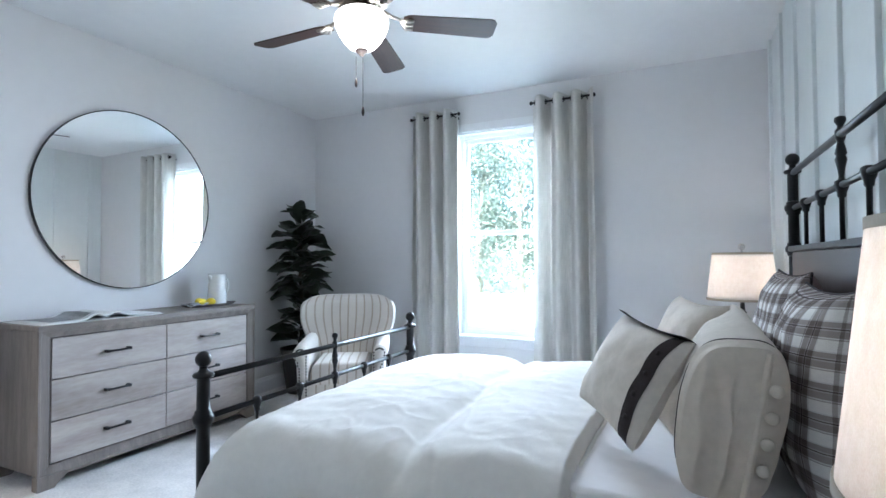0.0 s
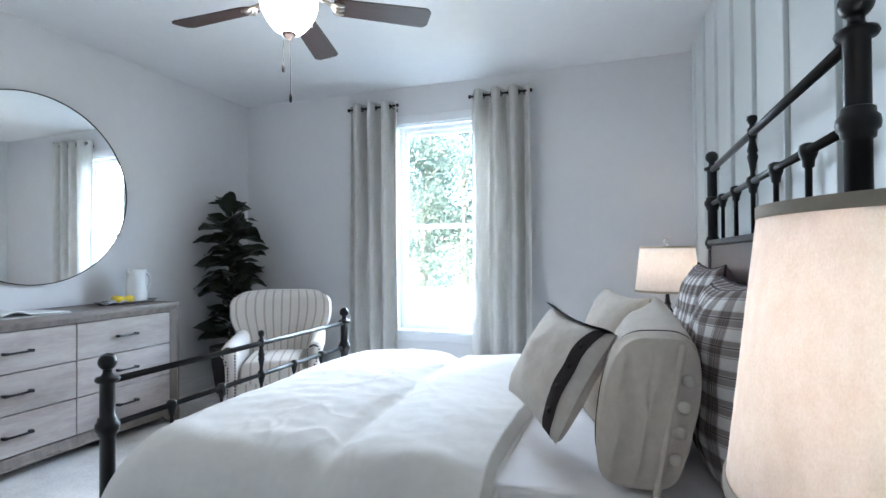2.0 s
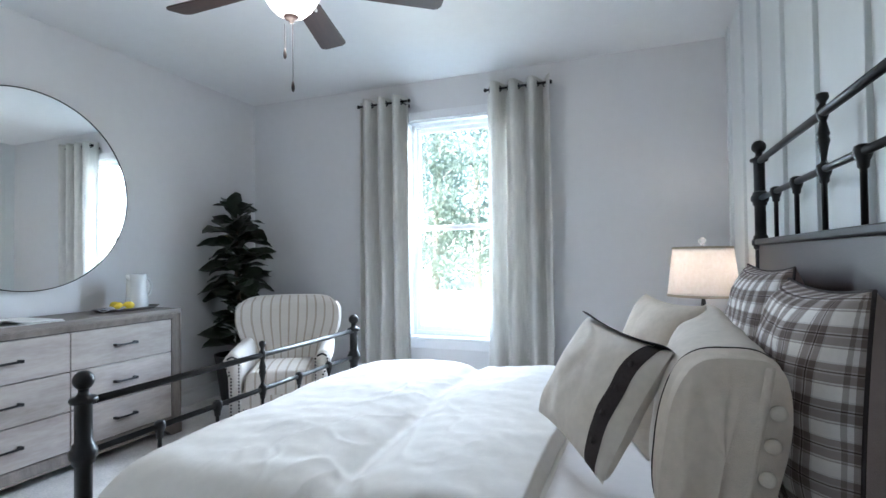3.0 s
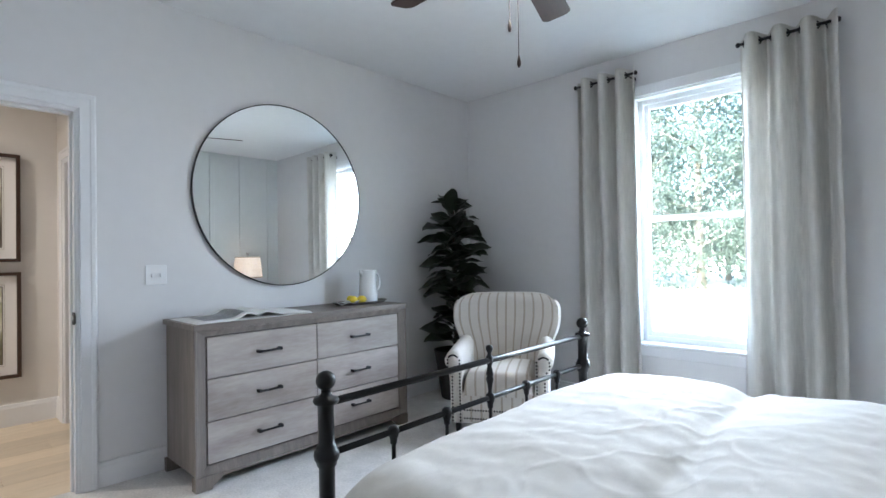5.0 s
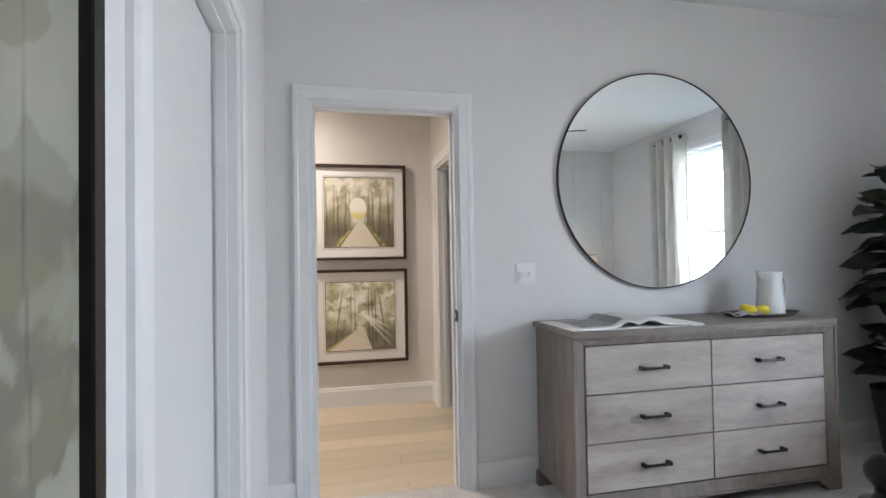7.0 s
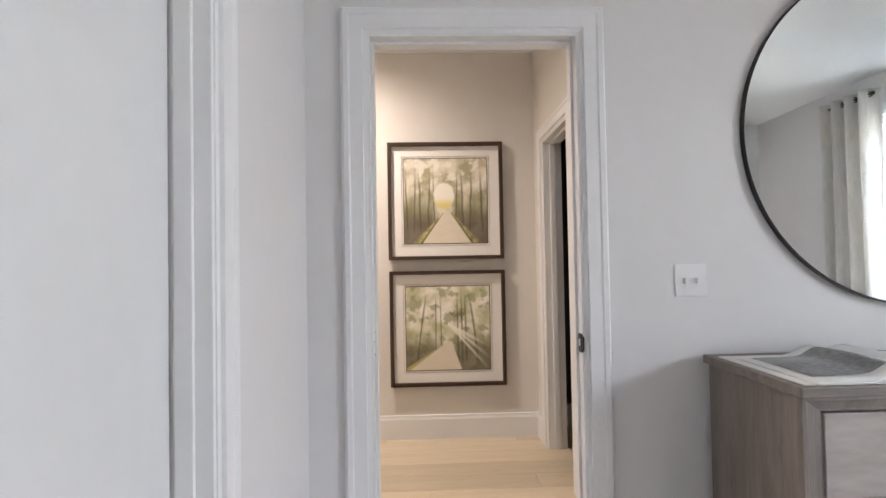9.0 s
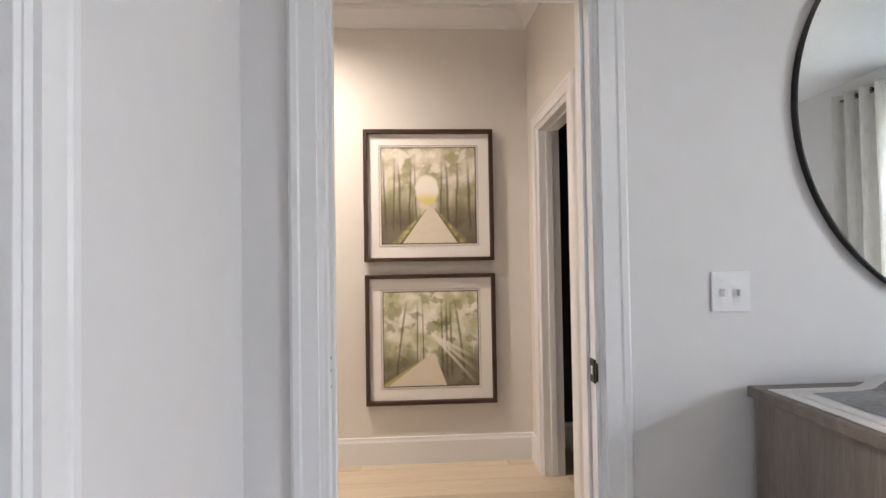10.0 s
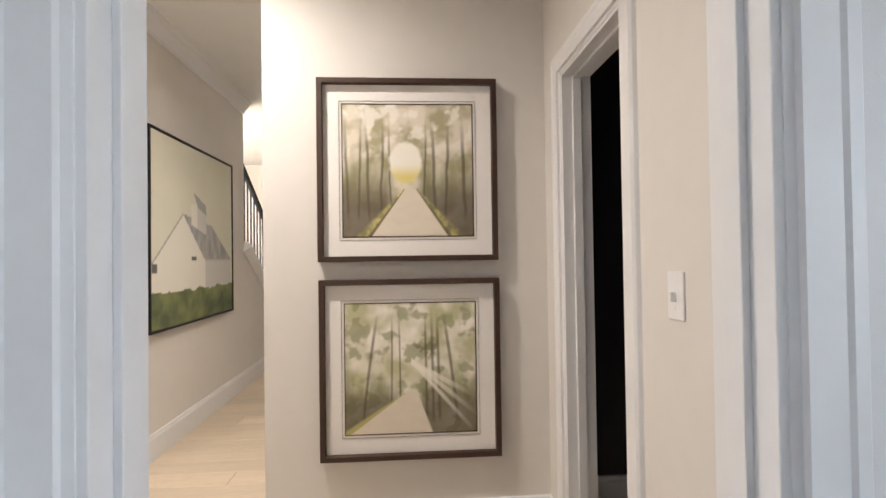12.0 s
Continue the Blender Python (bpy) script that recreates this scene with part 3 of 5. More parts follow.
rails(BX0, BY0, BY1, FOOT_Z, FOOT_LOW, 0.30, 1.0)
part("foot_bottom_rail", tube([(BX0, BY0, 0.30), (BX0, BY1, 0.30)], 0.012), BLACK, bed, smooth=True)
rails(BX1, HY0, HY1, HEAD_Z, HEAD_LOW, HEAD_CAP, 1.12)
part("head_cap", box(BX1 - 0.03, BX1 + 0.022, HY0, HY1, HEAD_CAP - 0.012, HEAD_CAP + 0.014, 0.006), BLACK, bed)
part("head_panel", box(BX1 - 0.012, BX1 + 0.012, HY0 + 0.01, HY1 - 0.01, 0.42, HEAD_CAP - 0.012, 0.004), ESPRESSO, bed, "dark brown satin headboard panel")
for y in (BY0 + 0.02, BY1 - 0.02):
    part("side_rail", box(BX0 + 0.02, BX1 - 0.02, y - 0.012, y + 0.012, 0.26, 0.36, 0.004), BLACK, bed)
part("mattress_support", box(BX0 + 0.04, BX1 - 0.03, BY0 + 0.035, BY1 - 0.035, 0.27, 0.33, 0.005), BLACK, bed)

mattress = thing("mattress", pose(-0.31, YC, 0.33), "thick mattress on a box base under white sheets", "mattress")
part("box_base", box(-0.98, 1.03, -0.755, 0.755, 0.0, 0.09, 0.02), SHEET, mattress)


def rounded_slab(hx0, hx1, hy, z0, z1, r):
    def f(u, v):
        a = 2 * math.pi * u
        c, s = math.cos(a), math.sin(a)
        n = 7.0
        k = (abs(c) ** n + abs(s) ** n) ** (-1 / n)
        vv = v * 3
        if vv < 1:
            inset, z = r * (1 - math.sin(vv * math.pi / 2)), z0 + r * (1 - math.cos(vv * math.pi / 2))
        elif vv < 2:
            inset, z = 0, z0 + r + (z1 - z0 - 2 * r) * (vv - 1)
        else:
            inset, z = r * (1 - math.cos((vv - 2) * math.pi / 2)), z1 - r + r * math.sin((vv - 2) * math.pi / 2)
        mx, lx = (hx0 + hx1) / 2, (hx1 - hx0) / 2
        return Vector((mx + k * c * (lx - inset), k * s * (hy - inset), z))
    b = sheet(64, 18, f, close_u=True)
    b.verts.ensure_lookup_table()
    bottom = [b.verts[i * 19] for i in range(64)]
    top = [b.verts[i * 19 + 18] for i in range(64)]
    b.faces.new(bottom[::-1])
    b.faces.new(top)
    return b


part("mattress_body", rounded_slab(-1.0, 1.04, 0.765, 0.09, 0.275, 0.05), SHEET, mattress, "white fitted sheet pulled over the mattress", True)


def crease(p, scale):
    """Thin raised folds of cloth, along the zero lines of a slow noise."""
    return max(0.0, 1 - 7 * abs(noise.noise(Vector(p) * scale))) ** 2


def duvet_point(u, v):
    """u runs from the foot to the fold near the pillows, v across the bed."""
    bx = -1.335 + u * 1.335
    s = (v - 0.5) * 2 * 1.25
    side, a = (1 if s > 0 else -1), abs(s)
    flat, r = 0.72, 0.19
    if a < flat:
        y, dz = a, 0.0
    elif a < flat + r * math.pi / 2:
        t = (a - flat) / r
        y, dz = flat + r * math.sin(t), r * (1 - math.cos(t))
    else:
        d = a - flat - r * math.pi / 2
        y, dz = flat + r + d * 0.10, r + d
    top = 0.634
    foot = max(0.0, 1 - (bx + 1.335) / 0.20)
    z_end = 0.20 * (1 - math.sqrt(max(0.0, 1 - foot ** 2)))
    crown_ = 0.020 * math.cos(min(1, a / 0.9) * math.pi / 2)
    fold = 0.024 * math.exp(-((bx + 0.25) / 0.17) ** 2) + 0.018 * math.exp(-((bx + 0.88) / 0.26) ** 2) - 0.030 * math.exp(-((bx + 0.56 + 0.05 * side * a) / 0.05) ** 2)
    lip = max(0.0, (u - 0.965) / 0.035)
    z = top + crown_ + fold * (1 - min(1, dz * 4)) - dz - z_end - 0.055 * lip ** 2
    z += wob((bx, side * y, dz), 2.3, 0.017) + wob((bx * 1.4 + side * y * 0.9, side * y * 2 - bx, dz * 2 + 5), 5.0, 0.005) + wob((bx, side * y, z), 19.0, 0.0022)
    rumple = 0.10 + 0.55 * math.exp(-((bx + 0.62) / 0.28) ** 2)
    z += rumple * (0.007 * crease((bx * 1.6, side * y * 0.7, 3), 3.1) + 0.005 * crease((bx * 0.8 + side * y, side * y - bx, 8), 4.6))
    y += wob((bx * 2.2, dz, 9), 2.5, 0.03) * min(1, dz * 4)
    z = max(z, 0.10)
    return Vector((bx - 0.02 * math.sin(min(1, lip) * 1.5) + 0.04 * wob((side * y, 3, 1), 3, 1.0), YC + side * y, z))


duvet = thing("duvet", pose(0, 0, 0), "rumpled white cotton duvet spread over the bed", "duvet")
solid(part("cover", sheet(190, 220, duvet_point), LINEN, duvet, smooth=True), 0.03, -1)
part("hem", tube([duvet_point(0.998, 0.06 + 0.88 * k / 90) + Vector((0.004, 0, -0.006)) for k in range(91)], 0.012, 8), LINEN, duvet, "rolled hem at the pillow end", True)


# ---- pillows ----
def pillow_bm(w, h, t, n=36, pinch=0.07, seed=0, back=False, flange=0.0):
    """Half of a stuffed cushion: the front (or the back) skin, in its own plane x-z, bulging along y."""
    def f(u, v):
        a, b = 2 * u - 1, 2 * v - 1
        ex, ez = 1 - pinch * (1 - b * b), 1 - pinch * (1 - a * a)
        x, z = a * w / 2 * ex, b * h / 2 * ez
        d = max(0.0, (1 - abs(a) ** 2.6) * (1 - abs(b) ** 2.6)) ** 0.46
        y = -t / 2 * d * (1 + wob((x + seed, z, seed), 5, 0.16)) + wob((x, z + seed, 2), 13, 0.010) * d
        return Vector((x, -y if back else y, z))
    return sheet(n, n, f, uv=lambda u, v: (u * w, v * h))


def pillow(name, m, w, h, t, front, back, label, seed=0, piping=None, pinch=0.07):
    ob = thing(name, m, label, "pillow")
    part("front", pillow_bm(w, h, t, seed=seed, pinch=pinch), front, ob, smooth=True)
    part("back", pillow_bm(w, h, t, seed=seed + 3, back=True, pinch=pinch), back, ob, smooth=True)
    if piping:
        pts = []
        for k in range(120):
            q = 4 * k / 120
            e, s = int(q), 2 * (q - int(q)) - 1
            a, b = ((s, -1), (1, s), (-s, 1), (-1, -s))[e]
            pts.append((a * w / 2 * (1 - pinch * (1 - b * b)), 0, b * h / 2 * (1 - pinch * (1 - a * a))))
        part("piping", tube(pts + [pts[0]], 0.0042, 6), piping, ob, smooth=True)
    return ob


def leaning(x, y, z, turn, lean, spin=0):
    """A pillow standing at (x, y, z) of its middle, its face turned from -y by turn about z and leaning back."""
    return pose(x, y, z, 0, 0, turn) @ pose(0, 0, 0, -lean, 0, 0) @ pose(0, 0, 0, 0, spin, 0)


pillow("plaid_pillow", leaning(0.622, 1.905, 0.858, -90, 3), 0.57, 0.58, 0.26, PLAID, TAUPE, "large plaid flannel pillow leaning on the headboard", 1, CHARCOAL)
pillow("plaid_pillow", leaning(0.635, 2.53, 0.89, -90, 4), 0.66, 0.58, 0.22, PLAID, TAUPE, "large plaid flannel pillow further along the headboard", 7, CHARCOAL)
# the tall buttoned pillow: a soft block lying along the bed's width, its near end closed by a gathered flap
bp = thing("buttoned_pillow", pose(0.372, 1.60, 0.605), "cream linen pillow with covered buttons at its gathered end", "pillow")


def block_section(a, s):
    """A point round the block's outline at angle a, s along it from the near end."""
    c, q = math.cos(a), math.sin(a)
    n = 3.6
    k = (abs(c) ** n + abs(q) ** n) ** (-1 / n)
    swell = (1 - 0.30 * max(0.0, (s - 0.62) / 0.38) ** 2) * (0.94 + 0.10 * math.sin(math.pi * min(1, s * 1.4)))
    hx, hz = 0.114 * swell, 0.212 * (0.885 + 0.11 * s) * (1 - 0.1 * max(0, (s - 0.8) / 0.2) ** 2)
    x, z = k * c * hx, k * q * hz
    x += 0.16 * z - 0.02 * (z < -0.1) * (z + 0.1)
    z += 0.212
    z = max(z, 0.0)
    x += wob((x, s * 3, z), 6, 0.010)
    return Vector((x, 0.62 * s, z + 0.060 * max(0.0, math.sin(a + 0.3)) ** 10 * s ** 2.5))


def end_cap(s, dome):
    def f(u, v):
        p = block_section(2 * math.pi * u, s)
        mid = block_section(0.0, s) * 0.5 + block_section(math.pi, s) * 0.5
        q = mid.lerp(p, v)
        gather = (0.0045 * math.sin(q.x * 170 + 4 * q.z) * max(0.0, 1 - (q.x + 0.13) / 0.16) + 0.004 * math.sin(u * 80) * max(0.0, math.sin(2 * math.pi * u - 0.7)) ** 3) * v ** 0.5
        q.y += dome * (1 - v ** 3) + (-gather if dome < 0 else gather)
        return q
    return f


part("cover", sheet(72, 36, lambda u, v: block_section(2 * math.pi * u, 0.16 + 0.84 * v), close_u=True), CREAM, bp, smooth=True)
part("far_end", sheet(72, 10, end_cap(1.0, 0.03), close_u=True), CREAM, bp, smooth=True)


def flap_side(u, v):
    p = block_section(2 * math.pi * u, 0.17 * v)
    mid = Vector((0.03, 0, 0.21))
    out = Vector((p.x - mid.x, 0, p.z - mid.z)).normalized()
    return p + out * (0.004 + 0.003 * math.sin(u * 47 + 4 * v + wob((u * 9, v, 3), 3, 2.0)) * math.sin(math.pi * v))


def flap_cap(u, v):
    """The closed end: vertical pleats towards the front, gathers at the top, meeting the flap's rim."""
    rim = flap_side(u, 0.0)
    mid = Vector((0.0, 0.0, 0.21))
    q = mid.lerp(rim, v)
    lean = q.x - 0.16 * (q.z - 0.21)
    front = max(0.0, min(1.0, 0.75 - lean / 0.10))
    fade = 1 - v ** 6
    pleat = 0.016 * (0.5 - abs(math.sin(lean * 48 + 1.5 * q.z + wob((lean * 9, q.z * 4, 2), 2.0, 1.2)))) * front * fade + wob((q.x, 1, q.z), 11, 0.006) * fade
    gather = 0.010 * math.sin(u * 64) * max(0.0, math.sin(2 * math.pi * u - 0.35)) ** 4 * v * fade
    q.y -= 0.034 * (1 - v ** 3) + pleat + gather
    return q


flap = part("flap", sheet(150, 10, flap_side, close_u=True), BEIGE, bp, "gathered beige button flap", True)
part("flap_end", sheet(150, 20, flap_cap, close_u=True), BEIGE, bp, "pleated beige end with a button row", True)
part("flap_seam", tube([flap_side(k / 72, 1.0) for k in range(73)], 0.0028, 6), CHARCOAL, bp, "dark corded seam round the flap", True)
part("flap_edge", sheet(4, 40, lambda u, v: Vector((0.040 + 0.16 * (0.41 * v - 0.20) + 0.018 * u, -0.030 - 0.006 * math.sin(math.pi * u), 0.02 + 0.375 * v))), BEIGE, bp, smooth=True)
for v in (0.24, 0.40, 0.56, 0.72):
    q = Vector((0.078 + 0.16 * (0.41 * v - 0.20), -0.030, 0.02 + 0.40 * v))
    part("button", lathe([(0.0, 0.010), (0.010, 0.009), (0.0155, 0.004), (0.016, 0.0), (0.0, -0.002)], 16, m=Matrix.Translation(q) @ pose(0, 0, 0, 90, 0, 0)), BUTTON, bp, smooth=True)
pillow("linen_pillow", leaning(0.245, 2.345, 0.835, -72, 21, 0), 0.52, 0.50, 0.17, BEIGE, BEIGE, "plain beige linen throw pillow", 11)
p = pillow("band_pillow", leaning(0.10, 1.955, 0.845, -59, 29, 5), 0.475, 0.365, 0.15, CREAM, CREAM, "cream linen throw pillow edged with a charcoal button band", 15)


def band_point(u, v):
    a, b = 0.71 + 0.20 * u, 2 * v - 1
    w, h, t, pinch = 0.475, 0.365, 0.15, 0.07
    x, z = a * w / 2 * (1 - pinch * (1 - b * b)), b * h / 2 * (1 - pinch * (1 - a * a))
    d = max(0.0, (1 - abs(a) ** 2.6) * (1 - abs(b) ** 2.6)) ** 0.46
    y = -t / 2 * d * (1 + wob((x + 15, z, 15), 5, 0.16)) + wob((x, z + 15, 2), 13, 0.010) * d
    return Vector((x, y - 0.003, z))


band = part("band", sheet(8, 40, band_point), CHARCOAL, p, "charcoal band with dark buttons", True)
for v in (0.2, 0.4, 0.6, 0.8):
    part("button", lathe([(0.0, 0.005), (0.008, 0.004), (0.009, 0.0), (0.0, -0.001)], 12, m=Matrix.Translation(band_point(0.5, v)) @ pose(0, 0, 0, 90, 0, 0)), CHARCOAL, band, smooth=True)
part("top_band", sheet(40, 4, lambda u, v: Vector(((2 * u - 1) * 0.228, -0.014 + 0.056 * (v - 0.5), 0.181 - 0.0133 * (1 - (2 * u - 1) ** 2) + 0.004 * math.sin(v * math.pi)))), CHARCOAL, p)


# ---- nightstands and table lamps ----
def nightstand(m, label):
    ob = thing("nightstand", m, label, "nightstand")
    part("top", box(-0.24, 0.22, -0.27, 0.27, 0.60, 0.63, 0.006), TRIM, ob)
    part("body", box(-0.21, 0.21, -0.25, 0.25, 0.10, 0.60, 0.004), TRIM, ob)
    for z in (0.13, 0.36):
        d = part("drawer", box(-0.226, -0.21, -0.235, 0.235, z, z + 0.215, 0.003), TRIM, ob)
        part("knob", lathe([(0, 0.022), (0.012, 0.018), (0.013, 0.012), (0.005, 0.006), (0.005, 0), (0, 0)], 12, m=pose(-0.226, 0, z + 0.11, 0, -90, 0)), BLACK, d, smooth=True)
    for x in (-0.18, 0.18):
        for y in (-0.22, 0.22):
            part("leg", box(x - 0.02, x + 0.02, y - 0.02, y + 0.02, 0, 0.10, 0.003), TRIM, ob)
    return ob


def table_lamp(x, y, z, label):
    ob = thing("table_lamp", pose(x, y, z), label, "table lamp", "bedside lamps")
    part("base", lathe([(0, 0), (0.075, 0), (0.076, 0.012), (0.06, 0.02), (0.0, 0.022)], 28), CHROME, ob, smooth=True)
    part("glass_body", lathe([(0, 0.022), (0.045, 0.022), (0.062, 0.06), (0.066, 0.11), (0.055, 0.17), (0.03, 0.22), (0.018, 0.245), (0.0, 0.245)], 28), CRYSTAL, ob, "clear glass lamp body", True)
    part("neck", lathe([(0, 0.245), (0.022, 0.245), (0.024, 0.26), (0.016, 0.268), (0.012, 0.32), (0.0, 0.32)], 20), BLACK, ob, smooth=True)
    zb, zt, rb, rt = 0.336, 0.640, 0.203, 0.168
    shade = part("shade", sheet(72, 10, lambda u, v: Vector(((rb + (rt - rb) * v) * math.cos(2 * math.pi * u), (rb + (rt - rb) * v) * math.sin(2 * math.pi * u), zb + (zt - zb) * v)), close_u=True), SHADE, ob, "oatmeal linen drum shade, lit from within", True)
    solid(shade, 0.0025)
    part("shade_trim", lathe([(rb + 0.0025, zb - 0.001), (rb + 0.0035, zb), (rb + 0.0025, zb + 0.014), (rb - 0.004, zb + 0.012), (rb - 0.004, zb - 0.001), (rb + 0.0025, zb - 0.001)], 72), SHADETRIM, shade, smooth=True)
    part("shade_trim", lathe([(rt + 0.0035, zt - 0.013), (rt + 0.0035, zt), (rt - 0.004, zt + 0.001), (rt - 0.004, zt - 0.013), (rt + 0.0035, zt - 0.013)], 72), SHADETRIM, shade, smooth=True)
    bm = bmesh.new()
    for k in range(3):
        a = 2 * math.pi * k / 3
        tube([(0.008 * math.cos(a), 0.008 * math.sin(a), zt - 0.015), (rt * math.cos(a), rt * math.sin(a), zt - 0.006)], 0.0022, 6, bm)
    tube([(0, 0, 0.32), (0, 0, zt + 0.002)], 0.004, 8, bm)
    part("harp", bm, CHROME, ob, smooth=True)
    part("finial_stem", lathe([(0, zt), (0.012, zt), (0.012, zt + 0.006), (0.005, zt + 0.008), (0.005, zt + 0.016), (0.009, zt + 0.018), (0, zt + 0.019)], 14), CHROME, ob, smooth=True)
    part("finial", lathe([(0.022 * math.cos(radians(d)), zt + 0.038 + 0.022 * math.sin(radians(d))) for d in range(-90, 91, 15)], 20), CRYSTAL, ob, "clear crystal ball finial", True)
    part("bulb", lathe([(0.0, 0.40), (0.013, 0.40), (0.015, 0.43), (0.03, 0.465), (0.026, 0.495), (0.0, 0.51)], 18), LAMPBULB, ob, smooth=True)
    light = lamp("lamp_light", "POINT", pose(0, 0, 0.475), 0.27, WARM)
    light.data.shadow_soft_size = 0.035
    light.parent = ob
    light.matrix_parent_inverse = Matrix()
    light.matrix_basis = pose(0, 0, 0.50)
    return ob


nightstand(pose(0.60, 0.80, 0), "white painted nightstand beside the headboard, bearing a lamp")
nightstand(pose(0.59, 3.92, 0), "white painted nightstand by the window corner, bearing a lamp")
table_lamp(0.620, 0.822, 0.63, "lit table lamp with linen drum shade, glass base, crystal finial")
table_lamp(0.605, 3.92, 0.63, "lit table lamp with linen drum shade near the window")

# ---- dresser ----
dresser = thing("dresser", pose(0, 0, 0), "grey weathered-wood dresser with six pale drawers and black pulls", "dresser")
FX, BKX, DY0, DY1, DZ = -2.855, -3.32, 1.66, 3.195, 0.885
part("side_panel", box(BKX, FX - 0.01, DY0 + 0.028, DY0 + 0.05, 0.07, DZ - 0.03, 0.003), GREYWOOD, dresser)
part("side_panel", box(BKX, FX - 0.01, DY1 - 0.05, DY1 - 0.028, 0.07, DZ - 0.03, 0.003), GREYWOOD, dresser)
part("top", box(BKX - 0.005, FX + 0.004, DY0 + 0.010, DY1 - 0.008, DZ - 0.03, DZ, 0.004), TOPWOOD, dresser)
part("back_panel", box(BKX, BKX + 0.012, DY0 + 0.03, DY1 - 0.03, 0.07, DZ - 0.03), GREYWOOD, dresser)
DB, DT, DL, DR = 0.125, 0.812, 1.742, 3.116


def face_frame(y0, y1, z0, z1, a0, a1, b0, b1):
    """A mitred, stepped picture-frame moulding round the drawers."""
    prof = [(-0.02, 0.0), (0.0, 0.0), (0.0, 0.16), (-0.006, 0.22), (-0.008, 0.34), (-0.015, 0.86), (-0.018, 0.90), (-0.018, 1.0), (-0.03, 1.0)]
    bm = bmesh.new()
    rows = []
    for c in range(4):
        row = []
        for d, w in prof:
            y = (y0 + (a0 - y0) * w) if c in (0, 1) else (y1 + (a1 - y1) * w)
            z = (z0 + (b0 - z0) * w) if c in (0, 3) else (z1 + (b1 - z1) * w)
            row.append(bm.verts.new((FX + d, y, z)))
        rows.append(row)
    for k in range(4):
        for i in range(len(prof) - 1):
            bm.faces.new((rows[k][i], rows[(k + 1) % 4][i], rows[(k + 1) % 4][i + 1], rows[k][i + 1]))
    bmesh.ops.recalc_face_normals(bm, faces=bm.faces)
    return bm


part("face_frame", face_frame(DY0 + 0.014, DY1 - 0.012, 0.055, DZ - 0.03, DL - 0.004, DR + 0.004, DB - 0.004, DT + 0.004), GREYWOOD, dresser, "moulded grey wood front frame")
part("divider", box(FX - 0.05, FX - 0.024, (DL + DR) / 2 - 0.004, (DL + DR) / 2 + 0.004, DB, DT), DARKTRAY, dresser)
part("carcass", box(FX - 0.06, FX - 0.045, DL - 0.01, DR + 0.01, DB - 0.01, DT + 0.01), DARKTRAY, dresser)
for i in range(2):
    for j in range(3):
        w, h = (DR - DL) / 2, (DT - DB) / 3
        y0, z0 = DL + i * w, DB + j * h
        face = part("drawer", box(FX - 0.044, FX - 0.016, y0 + 0.003, y0 + w - 0.003, z0 + 0.003, z0 + h - 0.003, 0.0025), DRAWERWOOD, dresser, "pale weathered-wood drawer front")
        yc, zc = y0 + w / 2 + 0.012 * (1 - 2 * i), z0 + h / 2
        xh = FX + 0.012
        bm = tube([(xh, yc - 0.070, zc), (xh + 0.002, yc - 0.03, zc - 0.001), (xh + 0.002, yc + 0.03, zc - 0.001), (xh, yc + 0.070, zc)], [0.0075, 0.0062, 0.0062, 0.0075], 10)
        for s in (-1, 1):
            box(FX - 0.017, xh + 0.006, yc + s * 0.066 - 0.0085, yc + s * 0.066 + 0.0085, zc - 0.0085, zc + 0.0085, 0.002, bm)
        part("pull", bm, BLACK, face, "black iron bar pull")
for y0, s in ((DY0 + 0.013, 1), (DY1 - 0.011, -1)):
    for x0, x1 in ((FX - 0.05, FX + 0.003), (BKX, BKX + 0.04)):
        bm = bmesh.new()
        outline = [(0, 0.075), (0, 0.0), (0.085, 0.0), (0.09, 0.012), (0.115, 0.032), (0.135, 0.045), (0.15, 0.075)]
        front = [bm.verts.new((x1, y0 + s * a, b)) for a, b in outline]
        rear = [bm.verts.new((x0, y0 + s * a, b)) for a, b in outline]
        bm.faces.new(front)
        bm.faces.new(rear[::-1])
        for k in range(len(outline)):
            j = (k + 1) % len(outline)
            bm.faces.new((front[k], rear[k], rear[j], front[j]))
        bmesh.ops.recalc_face_normals(bm, faces=bm.faces)
        part("bracket_foot", bm, GREYWOOD, dresser)

# on the dresser
book = thing("open_book", pose(-3.07, 2.05, DZ + 0.0005), "large open magazine with white and grey pages on the dresser", "book")


def page(side, lift):
    def f(u, v):
        a = u * 0.33
        z = lift + 0.024 * math.exp(-((u - 0.18) / 0.16) ** 2) * (1 if side > 0 else 1.25) + 0.004 * (1 - u)
        return Vector(((v - 0.5) * 0.36 + 0.03 * u, side * a, z))
    return f


part("cover", box(-0.195, 0.205, -0.36, 0.345, 0.0, 0.003, 0.001), PAPER, book)
for side in (-1, 1):
    pg = part("page_block", sheet(24, 8, page(side, 0.006)), PAPER, book, smooth=True)
    solid(pg, 0.006, -1)
part("printed_page", sheet(24, 8, lambda u, v: Vector((-0.13 + 0.27 * v, -0.015 - 0.275 * u, page(-1, 0.0075)(u, v).z + 0.012 * math.sin(v * 3) * math.sin(u * 3)))), PRINT, book, "grey photograph printed across one page", True)

